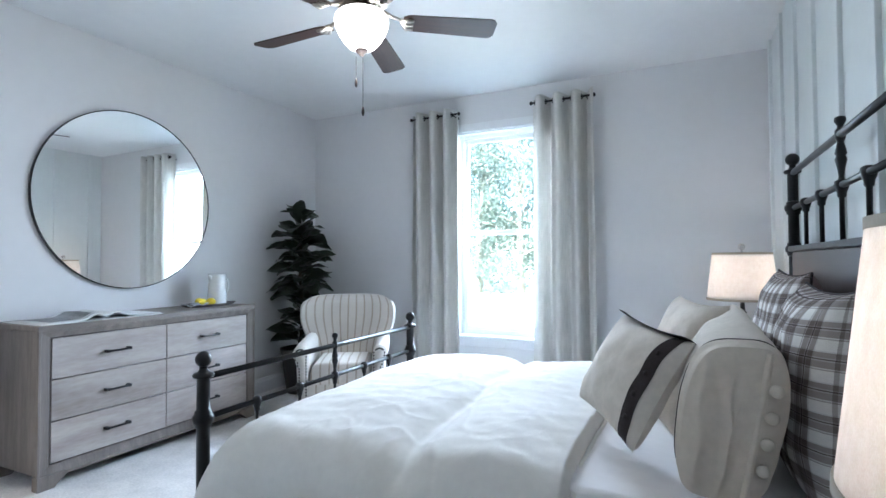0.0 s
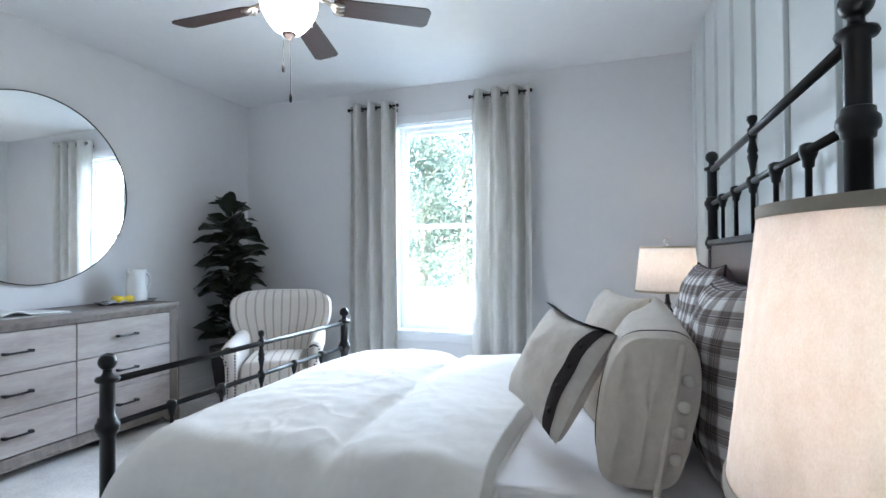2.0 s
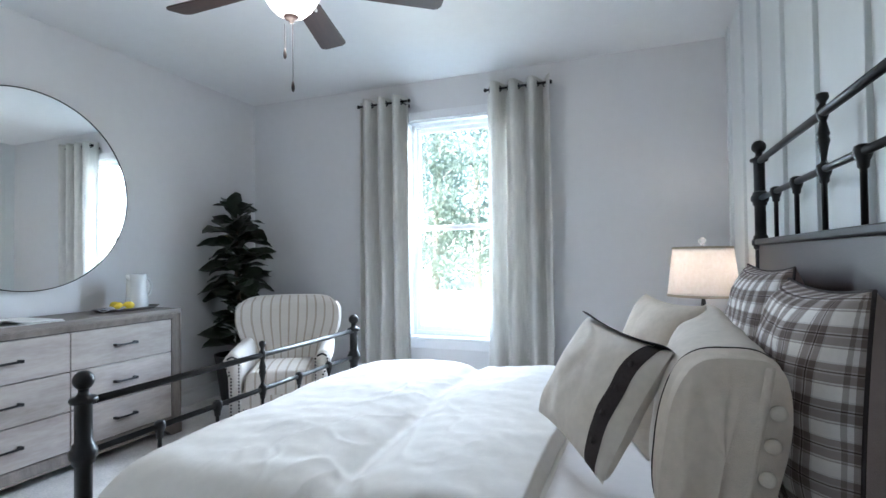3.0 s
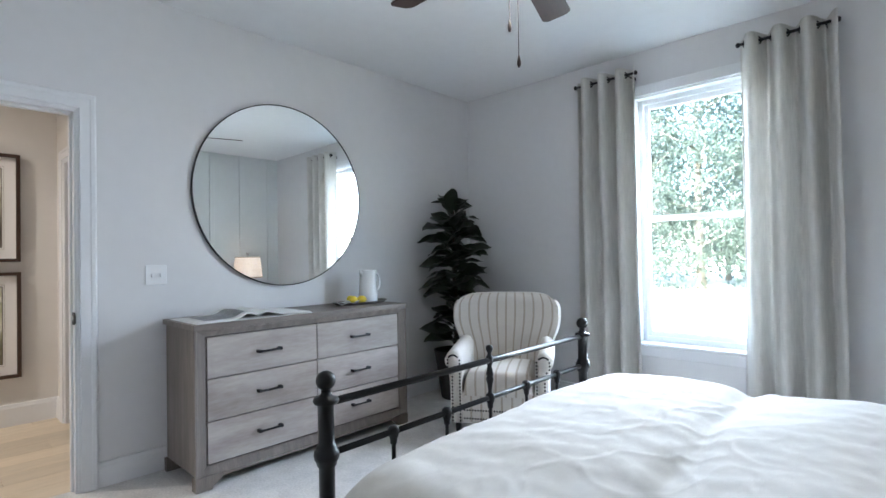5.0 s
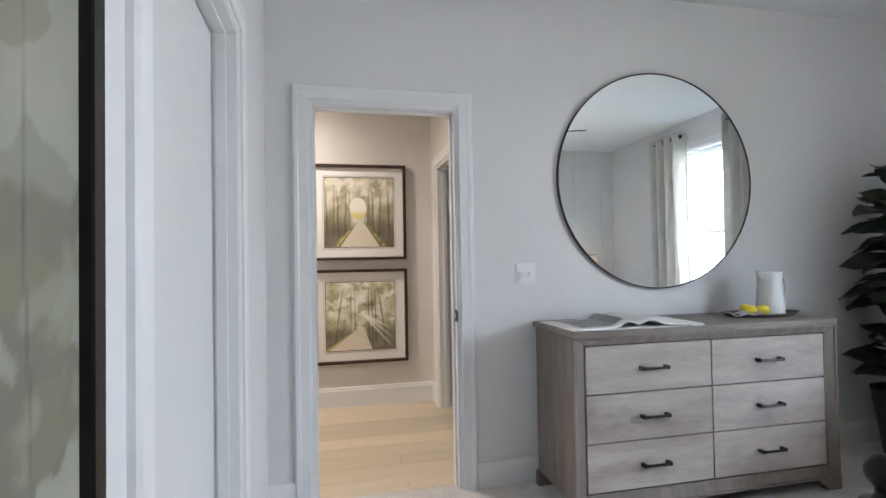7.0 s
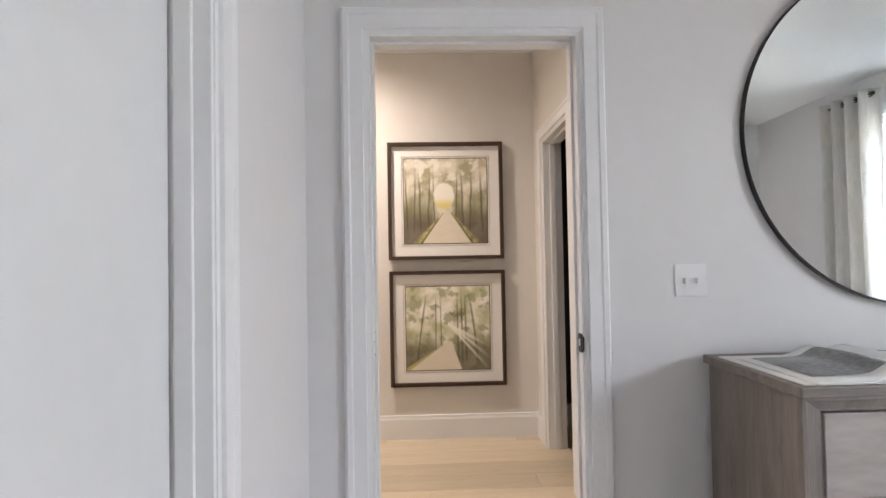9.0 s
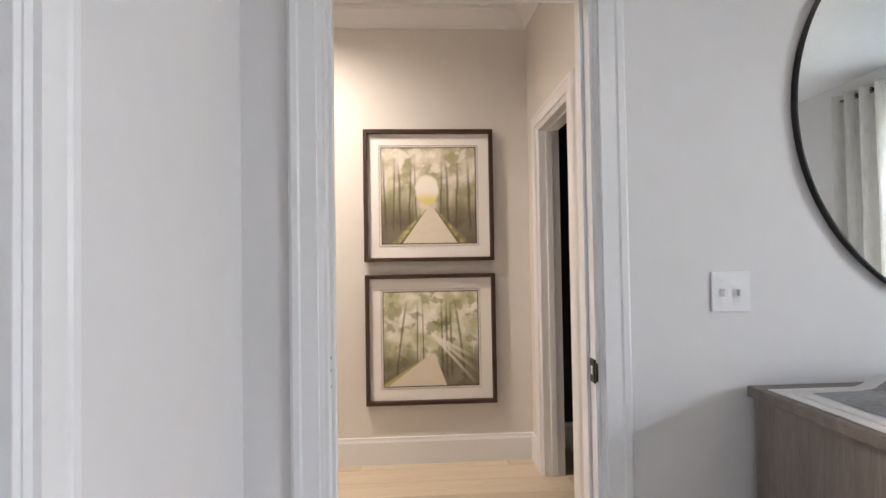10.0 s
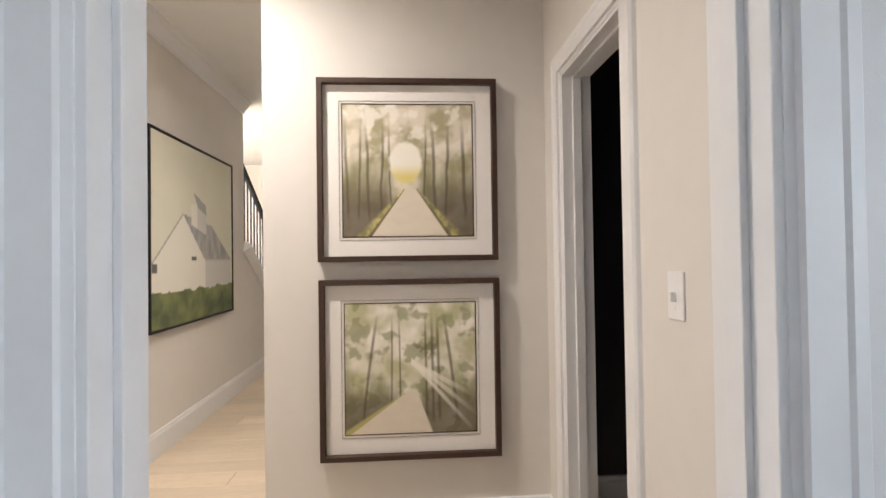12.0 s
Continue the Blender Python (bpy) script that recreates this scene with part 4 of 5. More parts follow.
tray = thing("serving_tray", pose(-3.12, 2.97, DZ), "oval dark wooden tray on the dresser", "tray")
bm = lathe([(0, 0.004), (0.20, 0.004), (0.235, 0.020), (0.240, 0.020), (0.205, 0.0), (0, 0.0)], 48)
bmesh.ops.scale(bm, vec=(0.50, 1.0, 1.0), verts=bm.verts)
part("dish", bm, DARKTRAY, tray, smooth=True)
pitcher = thing("pitcher", pose(-3.135, 3.055, DZ + 0.0045), "white glazed ceramic pitcher standing on the tray", "pitcher")
part("body", lathe([(0, 0), (0.070, 0), (0.073, 0.004), (0.072, 0.05), (0.066, 0.12), (0.062, 0.19), (0.066, 0.24), (0.067, 0.243), (0.063, 0.242), (0.058, 0.19), (0.066, 0.05), (0.0, 0.012)], 36), CERAMIC, pitcher, smooth=True)
part("spout", tube([(0, -0.045, 0.19), (0, -0.062, 0.222), (0, -0.076, 0.238)], [0.012, 0.016, 0.008], 12), CERAMIC, pitcher, smooth=True)
part("handle", tube([(0, 0.05, 0.215)] + [(0, 0.055 + 0.064 * math.sin(radians(a)), 0.145 + 0.075 * math.cos(radians(a))) for a in range(15, 170, 14)] + [(0, 0.052, 0.075)], 0.0095, 10), CERAMIC, pitcher, smooth=True)
for x, y, r in ((-3.09, 2.88, 20), (-3.075, 2.945, -15), (-3.15, 2.90, 70)):
    lem = lathe([(0.0, -0.042), (0.006, -0.038), (0.018, -0.030), (0.028, -0.012), (0.029, 0.008), (0.021, 0.027), (0.008, 0.037), (0.004, 0.043), (0.0, 0.044)], 20)
    ob = tagged(link("lemon", lem, LEMON, smooth=True), "ripe yellow lemon lying in the tray", "lemon", "lemons on the tray")
    ob.matrix_world = pose(x, y, DZ + 0.034, 90, 0, r)
napkin = tagged(link("napkin", sheet(30, 22, lambda u, v: Vector((-3.13 + 0.10 * v + 0.02 * u, 2.72 + 0.16 * u, DZ + 0.026 + 0.014 * math.sin(u * 11 + v * 3) * math.sin(v * 2.6 + 0.3) - 0.010 * (1 - u)))), CLOTH, smooth=True), "crumpled grey and white cloth napkin on the tray edge", "napkin")
solid(napkin, 0.004)

# ---- mirror ----
MY, MZ, MR = 2.48, 1.677, 0.632
mirror = thing("wall_mirror", pose(XW + 0.012, MY, MZ, 0, 90, 0) @ pose(0, 0, 0, 1.0, 0, 0), "large round wall mirror with thin black metal rim", "mirror")
part("glass", lathe([(0, 0.016), (MR, 0.016), (MR, 0.010), (0, 0.010)], 128), MIRROR, mirror)
part("rim", lathe([(MR - 0.002, 0.0), (MR - 0.002, 0.020), (MR, 0.021), (MR + 0.003, 0.021), (MR + 0.004, 0.020), (MR + 0.004, 0.0), (MR - 0.002, 0.0)], 128), BLACK, mirror, smooth=False)

# ---- armchair ----
chair = thing("armchair", pose(-2.27, 3.60, 0, 0, 0, 30) @ Matrix.Diagonal((0.94, 0.97, 1.0, 1.0)), "striped ivory armchair with rolled arms and nailhead trim", "armchair")


def cushion_bm(w, d, h, r, uvs):
    """A soft block w by d by h, crowned on top."""
    def f(u, v):
        a, b = 2 * u - 1, 2 * v - 1
        s = max(abs(a), abs(b))
        x, y = a * w / 2, b * d / 2
        z = h * (1 - max(0, (s - 0.82) / 0.18) ** 2.4 * 0.95) + 0.02 * (1 - a * a) * (1 - b * b)
        k = 1 - 0.02 * (1 if s > 0.99 else 0)
        return Vector((x * k, y * k, z if s < 0.999 else 0.0))
    return sheet(36, 36, f, uv=lambda u, v: (u * w + uvs, v * d))


# the chair faces -y in its own frame
def smooth01(t):
    t = max(0.0, min(1.0, t))
    return t * t * (3 - 2 * t)


def back_point(u, v, off=0.0):
    a = 2 * u - 1
    zz = 0.36 + v * 0.575
    widen = 0.315 + 0.10 * smooth01((v - 0.15) / 0.6) - 0.035 * max(0.0, (v - 0.86) / 0.14) ** 2
    x = a * widen
    top = -0.045 * abs(a) ** 6 * v
    y = 0.20 + 0.14 * v - 0.10 * abs(a) ** 3 * (0.3 + v) + off * (1.0 - 0.35 * abs(a) ** 6)
    if v > 0.9:
        y += (0.045 if off < 0 else -0.045) * ((v - 0.9) / 0.1) ** 2
    return Vector((x, y, zz + top))


part("backrest", sheet(48, 24, lambda u, v: back_point(u, v, -0.065), uv=lambda u, v: (u * 0.80, v * 0.55)), STRIPE, chair, "ivory back with taupe stripes", True)
part("backrest_rear", sheet(48, 24, lambda u, v: back_point(u, v, 0.05), uv=lambda u, v: (u * 0.80, v * 0.55)), STRIPE, chair, smooth=True)
bm = bmesh.new()
for e in (0, 1):
    sheet(2, 24, lambda u, v, e=e: back_point(e, v, -0.065) * (1 - u) + back_point(e, v, 0.05) * u + Vector(((0.02 if e else -0.02) * math.sin(u * math.pi), 0, 0)), bm)
sheet(48, 2, lambda u, v: back_point(u, 1, -0.065) * (1 - v) + back_point(u, 1, 0.05) * v + Vector((0, 0, 0.006 * math.sin(v * math.pi))), bm)
part("backrest_edge", bm, IVORY, chair, smooth=True)
seat = part("seat_cushion", cushion_bm(0.50, 0.56, 0.15, 0.04, 0.02), STRIPE, chair, "striped box seat cushion", True)
seat.matrix_basis = pose(0, -0.10, 0.30)
bm = sheet(30, 8, lambda u, v: Vector(((u - 0.5) * 0.56, -0.372, 0.13 + 0.19 * v)), uv=lambda u, v: (u * 0.56 + 0.02, v * 0.19))
part("front_apron", bm, STRIPE, chair, "striped apron below the seat")
bm = box(-0.30, 0.30, -0.37, 0.28, 0.12, 0.315, 0.008)
part("seat_base", bm, IVORY, chair)
for s in (-1, 1):
    # arm: flat side that rolls outward at the top, seen from the front as a scroll
    def arm_section(k):
        pts = [(0.255, 0.12), (0.255, 0.50), (0.262, 0.545), (0.285, 0.578), (0.32, 0.590), (0.355, 0.578), (0.376, 0.545), (0.374, 0.51), (0.358, 0.485), (0.345, 0.44), (0.338, 0.30), (0.335, 0.12)]
        x, z = pts[k]
        return x, z
    n = 12
    y0, y1 = -0.385, 0.24
    bm = bmesh.new()
    rows = []
    for j in range(9):
        t = j / 8
        y = y0 + (y1 - y0) * t
        rise = 0.03 * t + 0.05 * max(0, t - 0.7)
        rows.append([bm.verts.new((s * (arm_section(k)[0] + 0.01 * math.sin(t * 3)), y, arm_section(k)[1] + (rise if arm_section(k)[1] > 0.4 else 0))) for k in range(n)])
    for a, b in zip(rows, rows[1:]):
        for k in range(n):
            bm.faces.new((a[k], a[(k + 1) % n], b[(k + 1) % n], b[k]))
    bm.faces.new(rows[0])
    bm.faces.new(rows[-1])
    bmesh.ops.recalc_face_normals(bm, faces=bm.faces)
    bmesh.ops.bevel(bm, geom=[e for e in bm.edges if all(abs(v.co.y - y0) < 1e-4 for v in e.verts)], offset=0.008, segments=2, affect="EDGES")
    arm = part("arm", bm, IVORY, chair, "ivory rolled arm edged with dark nailheads", True)
    nail = lathe([(0, 0.005), (0.0045, 0.0038), (0.0072, 0.0), (0, 0)], 8)
    path = []
    for k in range(19):
        path.append((0.268, 0.135 + 0.40 * k / 18))
        path.append((0.322 if 0.135 + 0.40 * k / 18 < 0.44 else 0.335 + 0.02 * (k > 15), 0.135 + 0.40 * k / 18))
    for k in range(7):
        path.append((0.285 + 0.010 * k, 0.556 + 0.012 * math.sin(k / 6 * math.pi)))
    me = bpy.data.meshes.new("nailhead")
    nail.to_mesh(me)
    nail.free()
    me.materials.append(BLACK)
    for x, z in path:
        ob = new("nailhead", me)
        ob.parent = arm
        ob.matrix_basis = pose(s * x, y0 - 0.0005, z, 90, 0, 0)
for zz in (0.150, 0.205):
    for k in range(26):
        ob = new("nailhead", me)
        ob.parent = chair
        ob.matrix_basis = pose(-0.24 + 0.48 * k / 25, -0.3735, zz, 90, 0, 0)
for x, y in ((-0.29, -0.34), (0.29, -0.34), (-0.27, 0.25), (0.27, 0.25)):
    part("leg", lathe([(0, 0), (0.018, 0), (0.028, 0.12), (0, 0.12)], 4, m=pose(x, y, 0, 0, 0, 45)), BLACK, chair, "tapered black wooden leg")

# ---- curtains ----
def curtain(x0, x1, seed, label):
    ob = thing("curtain", pose(0, 4.40, 0), label, "curtain", "window curtains")
    top, rod_z = 2.635, 2.585
    waves = 3.5
    ph = 0.6 * seed

    def f(u, v):
        x = x0 + (x1 - x0) * u
        z = 0.015 + (top - 0.015) * v
        spread = 1 + 0.03 * (1 - v)
        x = (x0 + x1) / 2 + (x - (x0 + x1) / 2) * spread
        swing = math.sin(2 * math.pi * waves * u + ph + 0.9 * wob((u * 3, v * 1.2, seed), 1.5, 1.0) * (1 - v))
        y = 0.068 * (swing + 0.25 * (swing * swing - 0.5)) * (0.72 + 0.28 * v) + wob((u * 4, v * 3, seed), 2, 0.012) * (1 - v)
        x += wob((u * 5, v * 2, seed + 5), 2, 0.010) * (1 - v)
        return Vector((x, y, z))
    cloth = part("panel", sheet(150, 60, f), CURTAIN, ob, "sage-grey linen hanging in soft pleats", True)
    solid(cloth, 0.0025)
    part("rod", tube([(x0 + 0.012, 0, rod_z), (x1 - 0.012, 0, rod_z)], 0.0095), BLACK, ob, "short black metal rod", True)
    for x, s in ((x0 + 0.012, -1), (x1 - 0.012, 1)):
        part("finial", lathe([(0, 0), (0.012, 0), (0.0165, 0.006), (0.0165, 0.016), (0.010, 0.022), (0, 0.024)], 16, m=pose(x, 0, rod_z, 0, 90 * s, 0)), BLACK, ob, smooth=True)
    for k in range(7):
        u = (k * math.pi - ph) / (2 * math.pi * waves)
        if 0.02 < u < 0.98:
            part("grommet", ring(0.021, 0.006, 20, 8, m=pose(x0 + (x1 - x0) * u, 0, rod_z, 0, 90, 0) @ pose(0, 0, 0, 35 * (-1) ** k, 0, 0)), BLACK, ob, "dark metal grommet", True)
    for x in (x0 + 0.06, x1 - 0.06):
        bm = tube([(x, 0.0, rod_z - 0.012), (x, 0.118, rod_z - 0.012)], 0.005, 8)
        box(x - 0.012, x + 0.012, 0.112, 0.119, rod_z - 0.024, rod_z + 0.006, 0.002, bm)
        part("bracket", bm, BLACK, ob)
    return ob


curtain(-2.085, -1.585, 1.0, "sage-grey linen grommet curtain beside the plant corner")
curtain(-0.905, -0.375, 2.3, "sage-grey linen grommet curtain on the bed side")

# ---- ceiling fan ----
FZ = 2.475
fan = thing("ceiling_fan", pose(-1.214, 2.306, 0), "five-blade ceiling fan with lit frosted bowl, walnut blades, nickel housing", "ceiling fan")
part("canopy", lathe([(0, ZC), (0.075, ZC), (0.078, ZC - 0.02), (0.06, ZC - 0.05), (0.03, ZC - 0.062), (0, ZC - 0.062)], 32), NICKEL, fan, smooth=True)
part("downrod", tube([(0, 0, ZC - 0.06), (0, 0, 2.66)], 0.012), NICKEL, fan, smooth=True)
part("motor_housing", lathe([(0, 2.67), (0.05, 2.67), (0.07, 2.66), (0.115, 2.645), (0.14, 2.62), (0.148, 2.59), (0.14, 2.565), (0.12, 2.555), (0.118, 2.545), (0.10, 2.535), (0, 2.535)], 40), NICKEL, fan, smooth=True)
bm = bmesh.new()
for k in range(30):
    a = 2 * math.pi * k / 30
    box(-0.004, 0.004, -0.003, 0.003, 2.575, 2.635, 0.001, bm, 1)
    bm.verts.ensure_lookup_table()
    new_v = bm.verts[-24:]
    bmesh.ops.transform(bm, matrix=pose(0, 0, 0, 0, 0, math.degrees(a)) @ Matrix.Translation((0.144, 0, 0)), verts=new_v)
part("housing_ribs", bm, NICKEL, fan)
part("light_fitter", lathe([(0, 2.535), (0.07, 2.535), (0.085, 2.52), (0.09, 2.505), (0.122, 2.498), (0.122, 2.49), (0, 2.49)], 36), NICKEL, fan, smooth=True)
part("glass_bowl", lathe([(0.124, 2.497), (0.136, 2.485), (0.140, 2.462), (0.134, 2.432), (0.118, 2.395), (0.095, 2.358), (0.068, 2.330), (0.040, 2.316), (0.0, 2.313)], 48), BULB, fan, "glowing frosted glass bowl", True)
part("bowl_finial", lathe([(0, 2.318), (0.032, 2.318), (0.034, 2.311), (0.024, 2.300), (0.012, 2.294), (0.010, 2.286), (0, 2.283)], 20), ESPRESSO, fan, smooth=True)
for k in range(5):
    a = 35 + 72 * k

    def blade_point(u, v):
        r = 0.215 + 0.495 * u
        w = 0.058 + 0.016 * u
        if u > 0.93:
            w *= math.sqrt(max(0.0, 1 - ((u - 0.93) / 0.09) ** 2))
        if u < 0.06:
            w *= 0.75 + 0.25 * u / 0.06
        s = (2 * v - 1) * w
        return Vector((r, s, FZ - s * math.tan(radians(12))))
    b = part("blade", sheet(30, 6, blade_point), BLADE, fan, "dark walnut blade")
    b.matrix_basis = pose(0, 0, 0, 0, 0, a)
    solid(b, 0.007)
    bm = tube([(0.11, 0, FZ + 0.05), (0.16, 0, FZ + 0.025), (0.21, 0, FZ + 0.008)], [0.012, 0.010, 0.010], 8)
    for s in (-1, 0, 1):
        tube([(0.205, 0.006 * s, FZ + 0.010), (0.235, 0.032 * s, FZ - 0.012 - 0.006 * s), (0.268, 0.030 * s, FZ - 0.010 - 0.006 * s)], [0.010, 0.013, 0.007], 8, bm)
    br = part("blade_iron", bm, NICKEL, fan, "ornate nickel blade bracket", True)
    br.matrix_basis = pose(0, 0, 0, 0, 0, a)
for dx, dy, zl in ((0.0, 0.01, 1.999), (-0.035, 0.0, 2.15)):
    part("pull_chain", tube([(dx, dy, 2.29), (dx, dy, zl + 0.02)], 0.0016, 6), ESPRESSO, fan)
    part("chain_bob", lathe([(0, 0.028), (0.003, 0.026), (0.0075, 0.004), (0.008, -0.008), (0.004, -0.02), (0, -0.022)], 14, m=pose(dx, dy, zl)), ESPRESSO, fan, "small dark wooden pull", True)
lf = lamp("fan_light", "POINT", pose(-1.214, 2.306, 2.25), 0.34, (1.0, 0.90, 0.78))
lf.data.shadow_soft_size = 0.10

# ---- plant ----
plant = thing("fiddle_leaf_fig", pose(-3.035, 3.93, 0), "tall dark-leaved fiddle-leaf fig in a dark tapered planter", "plant")
part("planter", lathe([(0, 0), (0.125, 0), (0.13, 0.01), (0.185, 0.40), (0.19, 0.415), (0.175, 0.415), (0.172, 0.37), (0, 0.37)], 36), POT, plant, "dark tapered planter", True)
part("soil", lathe([(0, 0.378), (0.10, 0.382), (0.172, 0.374)], 24), SOIL, plant)
part("stem", tube([(0, 0, 0.37), (0.015, 0.01, 0.8), (-0.01, 0.0, 1.1), (0.01, -0.01, 1.4), (0.0, 0.0, 1.69)], [0.020, 0.017, 0.014, 0.010, 0.006], 10), BARK, plant, smooth=True)
rng = random.Random(4)


def leaf_bm(length, width):
    def f(u, v):
        s = 2 * v - 1
        w = width * (math.sin(math.pi * min(1, u ** 0.8)) ** 0.7) * (0.62 + 0.5 * u)
        return Vector((u * length, s * w / 2 + 0.004 * math.sin(u * 18), 0.05 * length * math.sin(u * 2.5) + 0.14 * w * abs(s) ** 1.5 - 0.20 * length * u ** 2.2 + 0.006 * math.sin(u * 14 + s * 2)))
    return sheet(10, 6, f)


leaf_meshes = []
for k in range(4):
    bm = leaf_bm(0.22 + 0.02 * k, 0.135 + 0.014 * k)
    me = bpy.data.meshes.new("leaf")
    bm.to_mesh(me)
    bm.free()
    me.materials.append(LEAF)
    me.polygons.foreach_set("use_smooth", [True] * len(me.polygons))
    leaf_meshes.append(me)
for k in range(104):
    t = k / 104
    z = 0.46 + 1.22 * t
    size = rng.uniform(0.85, 1.32) * (1 - 0.30 * max(0, t - 0.85) / 0.15)
    a = 137.5 * k + rng.uniform(-25, 25)
    tilt = rng.uniform(-42, 10) - 35 * max(0, t - 0.85) / 0.15
    ob = new("leaf", leaf_meshes[k % 4])
    ob.parent = plant
    ob.matrix_basis = pose(0, 0, z, 0, 0, a) @ pose(0.012, 0, 0, rng.uniform(-40, 40), tilt, 0) @ Matrix.Scale(size, 4)


# ---- switches ----
def switch_plate(name, m, gangs, label):
    ob = thing(name, m, label, "light switch")
    w = 0.07 + 0.046 * (gangs - 1)
    part("plate", box(-w / 2, w / 2, -0.0065, 0, -0.058, 0.058, 0.003), PLATE, ob)
    for g in range(gangs):
        x = (g - (gangs - 1) / 2) * 0.046
        part("toggle", box(x - 0.005, x + 0.005, -0.019, -0.005, -0.004 - 0.009, 0.004 + 0.004, 0.002), PLATE, ob)
        for z in (-0.03, 0.03):
            part("screw", lathe([(0, 0.0015), (0.003, 0.001), (0.0035, 0), (0, 0)], 10, m=pose(x, -0.0064, z, 90, 0, 0)), MAT_BOARD, ob)
    return ob


switch_plate("switch_plate", pose(XW, 1.646, 1.147, 0, 0, 90), 2, "white double toggle switch plate on the bedroom wall")
switch_plate("switch_plate", pose(-3.965, HY, 1.16, 0, 0, 0), 1, "white single toggle switch plate on the hall wall")


# ---- pictures ----
def fbm(x, y, s=0.0):
    return noise.noise(Vector((x, y, s))) + 0.5 * noise.noise(Vector((2.1 * x, 2.1 * y, s + 3))) + 0.25 * noise.noise(Vector((4.3 * x, 4.3 * y, s + 7)))


def mixc(a, b, t):
    t = max(0.0, min(1.0, t))
    return tuple(p + (q - p) * t for p, q in zip(a, b))


def smooth(a, b, x):
    t = max(0.0, min(1.0, (x - a) / (b - a)))
    return t * t * (3 - 2 * t)


PALE, CREAMC, OLIVE, BROWN, GOLD, PATH_C = (0.72, 0.66, 0.54), (0.86, 0.82, 0.74), (0.215, 0.21, 0.085), (0.095, 0.072, 0.045), (0.72, 0.62, 0.22), (0.68, 0.60, 0.50)


def avenue(u, v):
    """A pale tree-lined lane running to a bright clearing."""
    c = mixc(PALE, (0.40, 0.36, 0.22), 0.45 + 1.1 * fbm(u * 6, v * 6, 1))
    blot = smooth(0.05, 0.45, fbm(u * 7 + 9, v * 7, 4))
    c = mixc(c, CREAMC, blot * 0.8 * smooth(0.4, 0.8, v))
    wood = smooth(0.72, 0.32, v + 0.10 * fbm(u * 9, v * 3, 2)) * smooth(0.05, 0.17, abs(u - 0.5 + 0.02))
    c = mixc(c, mixc(OLIVE, BROWN, smooth(0.55, 0.2, v)), wood * 0.85)
    for k, (x, w) in enumerate(((0.03, 0.010), (0.13, 0.008), (0.19, 0.010), (0.30, 0.009), (0.36, 0.007), (0.63, 0.007), (0.70, 0.011), (0.80, 0.010), (0.93, 0.012))):
        xx = x + 0.03 * (v - 0.5) * (1 if k % 2 else -1) + 0.008 * fbm(v * 4, k, 5)
        c = mixc(c, BROWN, 0.75 * smooth(w * 1.6, w * 0.5, abs(u - xx)) * smooth(0.08, 0.2, v) * smooth(0.95, 0.6, v))
    d = ((u - 0.48) / 0.13) ** 2 + ((v - 0.56) / 0.16) ** 2
    c = mixc(c, mixc(GOLD, CREAMC, smooth(0.44, 0.56, v)), smooth(1.15, 0.75, d + 0.2 * fbm(u * 12, v * 12, 8)))
    lane = 0.045 + 0.24 * max(0.0, (0.35 - v) / 0.35)
    if v < 0.36:
        mid = 0.51 + 0.02 * v
        c = mixc(c, mixc(GOLD, OLIVE, 0.5 + fbm(u * 14, v * 14, 3)), 0.7 * smooth(lane * 1.55, lane * 1.25, abs(u - mid)))
        c = mixc(c, BROWN, 0.8 * smooth(lane * 1.18, lane * 1.10, abs(u - mid)))
        c = mixc(c, mixc(PATH_C, PALE, 0.4 + 0.5 * fbm(u * 8, v * 20, 6)), smooth(lane * 1.05, lane, abs(u - mid)))
    return c


def sunbeams(u, v):
    """A woodland road with pale slanting rails of light."""
    c = mixc((0.50, 0.49, 0.30), CREAMC, 0.5 + 1.1 * fbm(u * 5 + 4, v * 5, 11))
    c = mixc(c, (0.30, 0.29, 0.15), smooth(0.05, 0.4, fbm(u * 7, v * 7 + 3, 12)) * 0.75)
    c = mixc(c, (0.20, 0.20, 0.10), 0.8 * smooth(0.0, 0.25, fbm(u * 16, v * 16, 17)) * smooth(0.16, 0.06, abs(u - 0.62) * 0.8 + abs(v - 0.66)))
    wood = smooth(0.52, 0.28, v + 0.10 * fbm(u * 10, v * 4, 13)) * smooth(0.04, 0.13, abs(u - 0.48))
    c = mixc(c, mixc(OLIVE, BROWN, smooth(0.40, 0.2, v) * 0.8), wood * 0.85)
    for k, (x0, x1, w) in enumerate(((0.13, 0.26, 0.010), (0.35, 0.36, 0.007), (0.42, 0.41, 0.006), (0.62, 0.61, 0.008), (0.67, 0.66, 0.009), (0.72, 0.70, 0.010), (0.86, 0.74, 0.011))):
        xx = x0 + (x1 - x0) * v ** 1.3
        c = mixc(c, BROWN, 0.72 * smooth(w * 1.6, w * 0.5, abs(u - xx)) * smooth(0.06, 0.14, v) * smooth(0.97, 0.7, v))
    for s, b in ((0.55, 0.545), (0.85, 0.56), (1.15, 0.56)):
        line = b - s * (u - 0.50)
        if u > 0.5:
            c = mixc(c, CREAMC, 0.75 * smooth(0.030, 0.012, abs(v - line)) * smooth(1.05, 0.6, u))
    lane = 0.05 + 0.25 * max(0.0, (0.30 - v) / 0.30)
    if v < 0.31:
        mid = 0.50 - 0.50 * (0.3 - v)
        c = mixc(c, mixc(GOLD, OLIVE, 0.4), 0.75 * smooth(lane * 1.4, lane * 1.2, abs(u - mid)) * (u < mid))
        c = mixc(c, mixc(PATH_C, PALE, 0.4 + 0.5 * fbm(u * 8, v * 20, 16)), smooth(lane * 1.08, lane, abs(u - mid)))
    return c


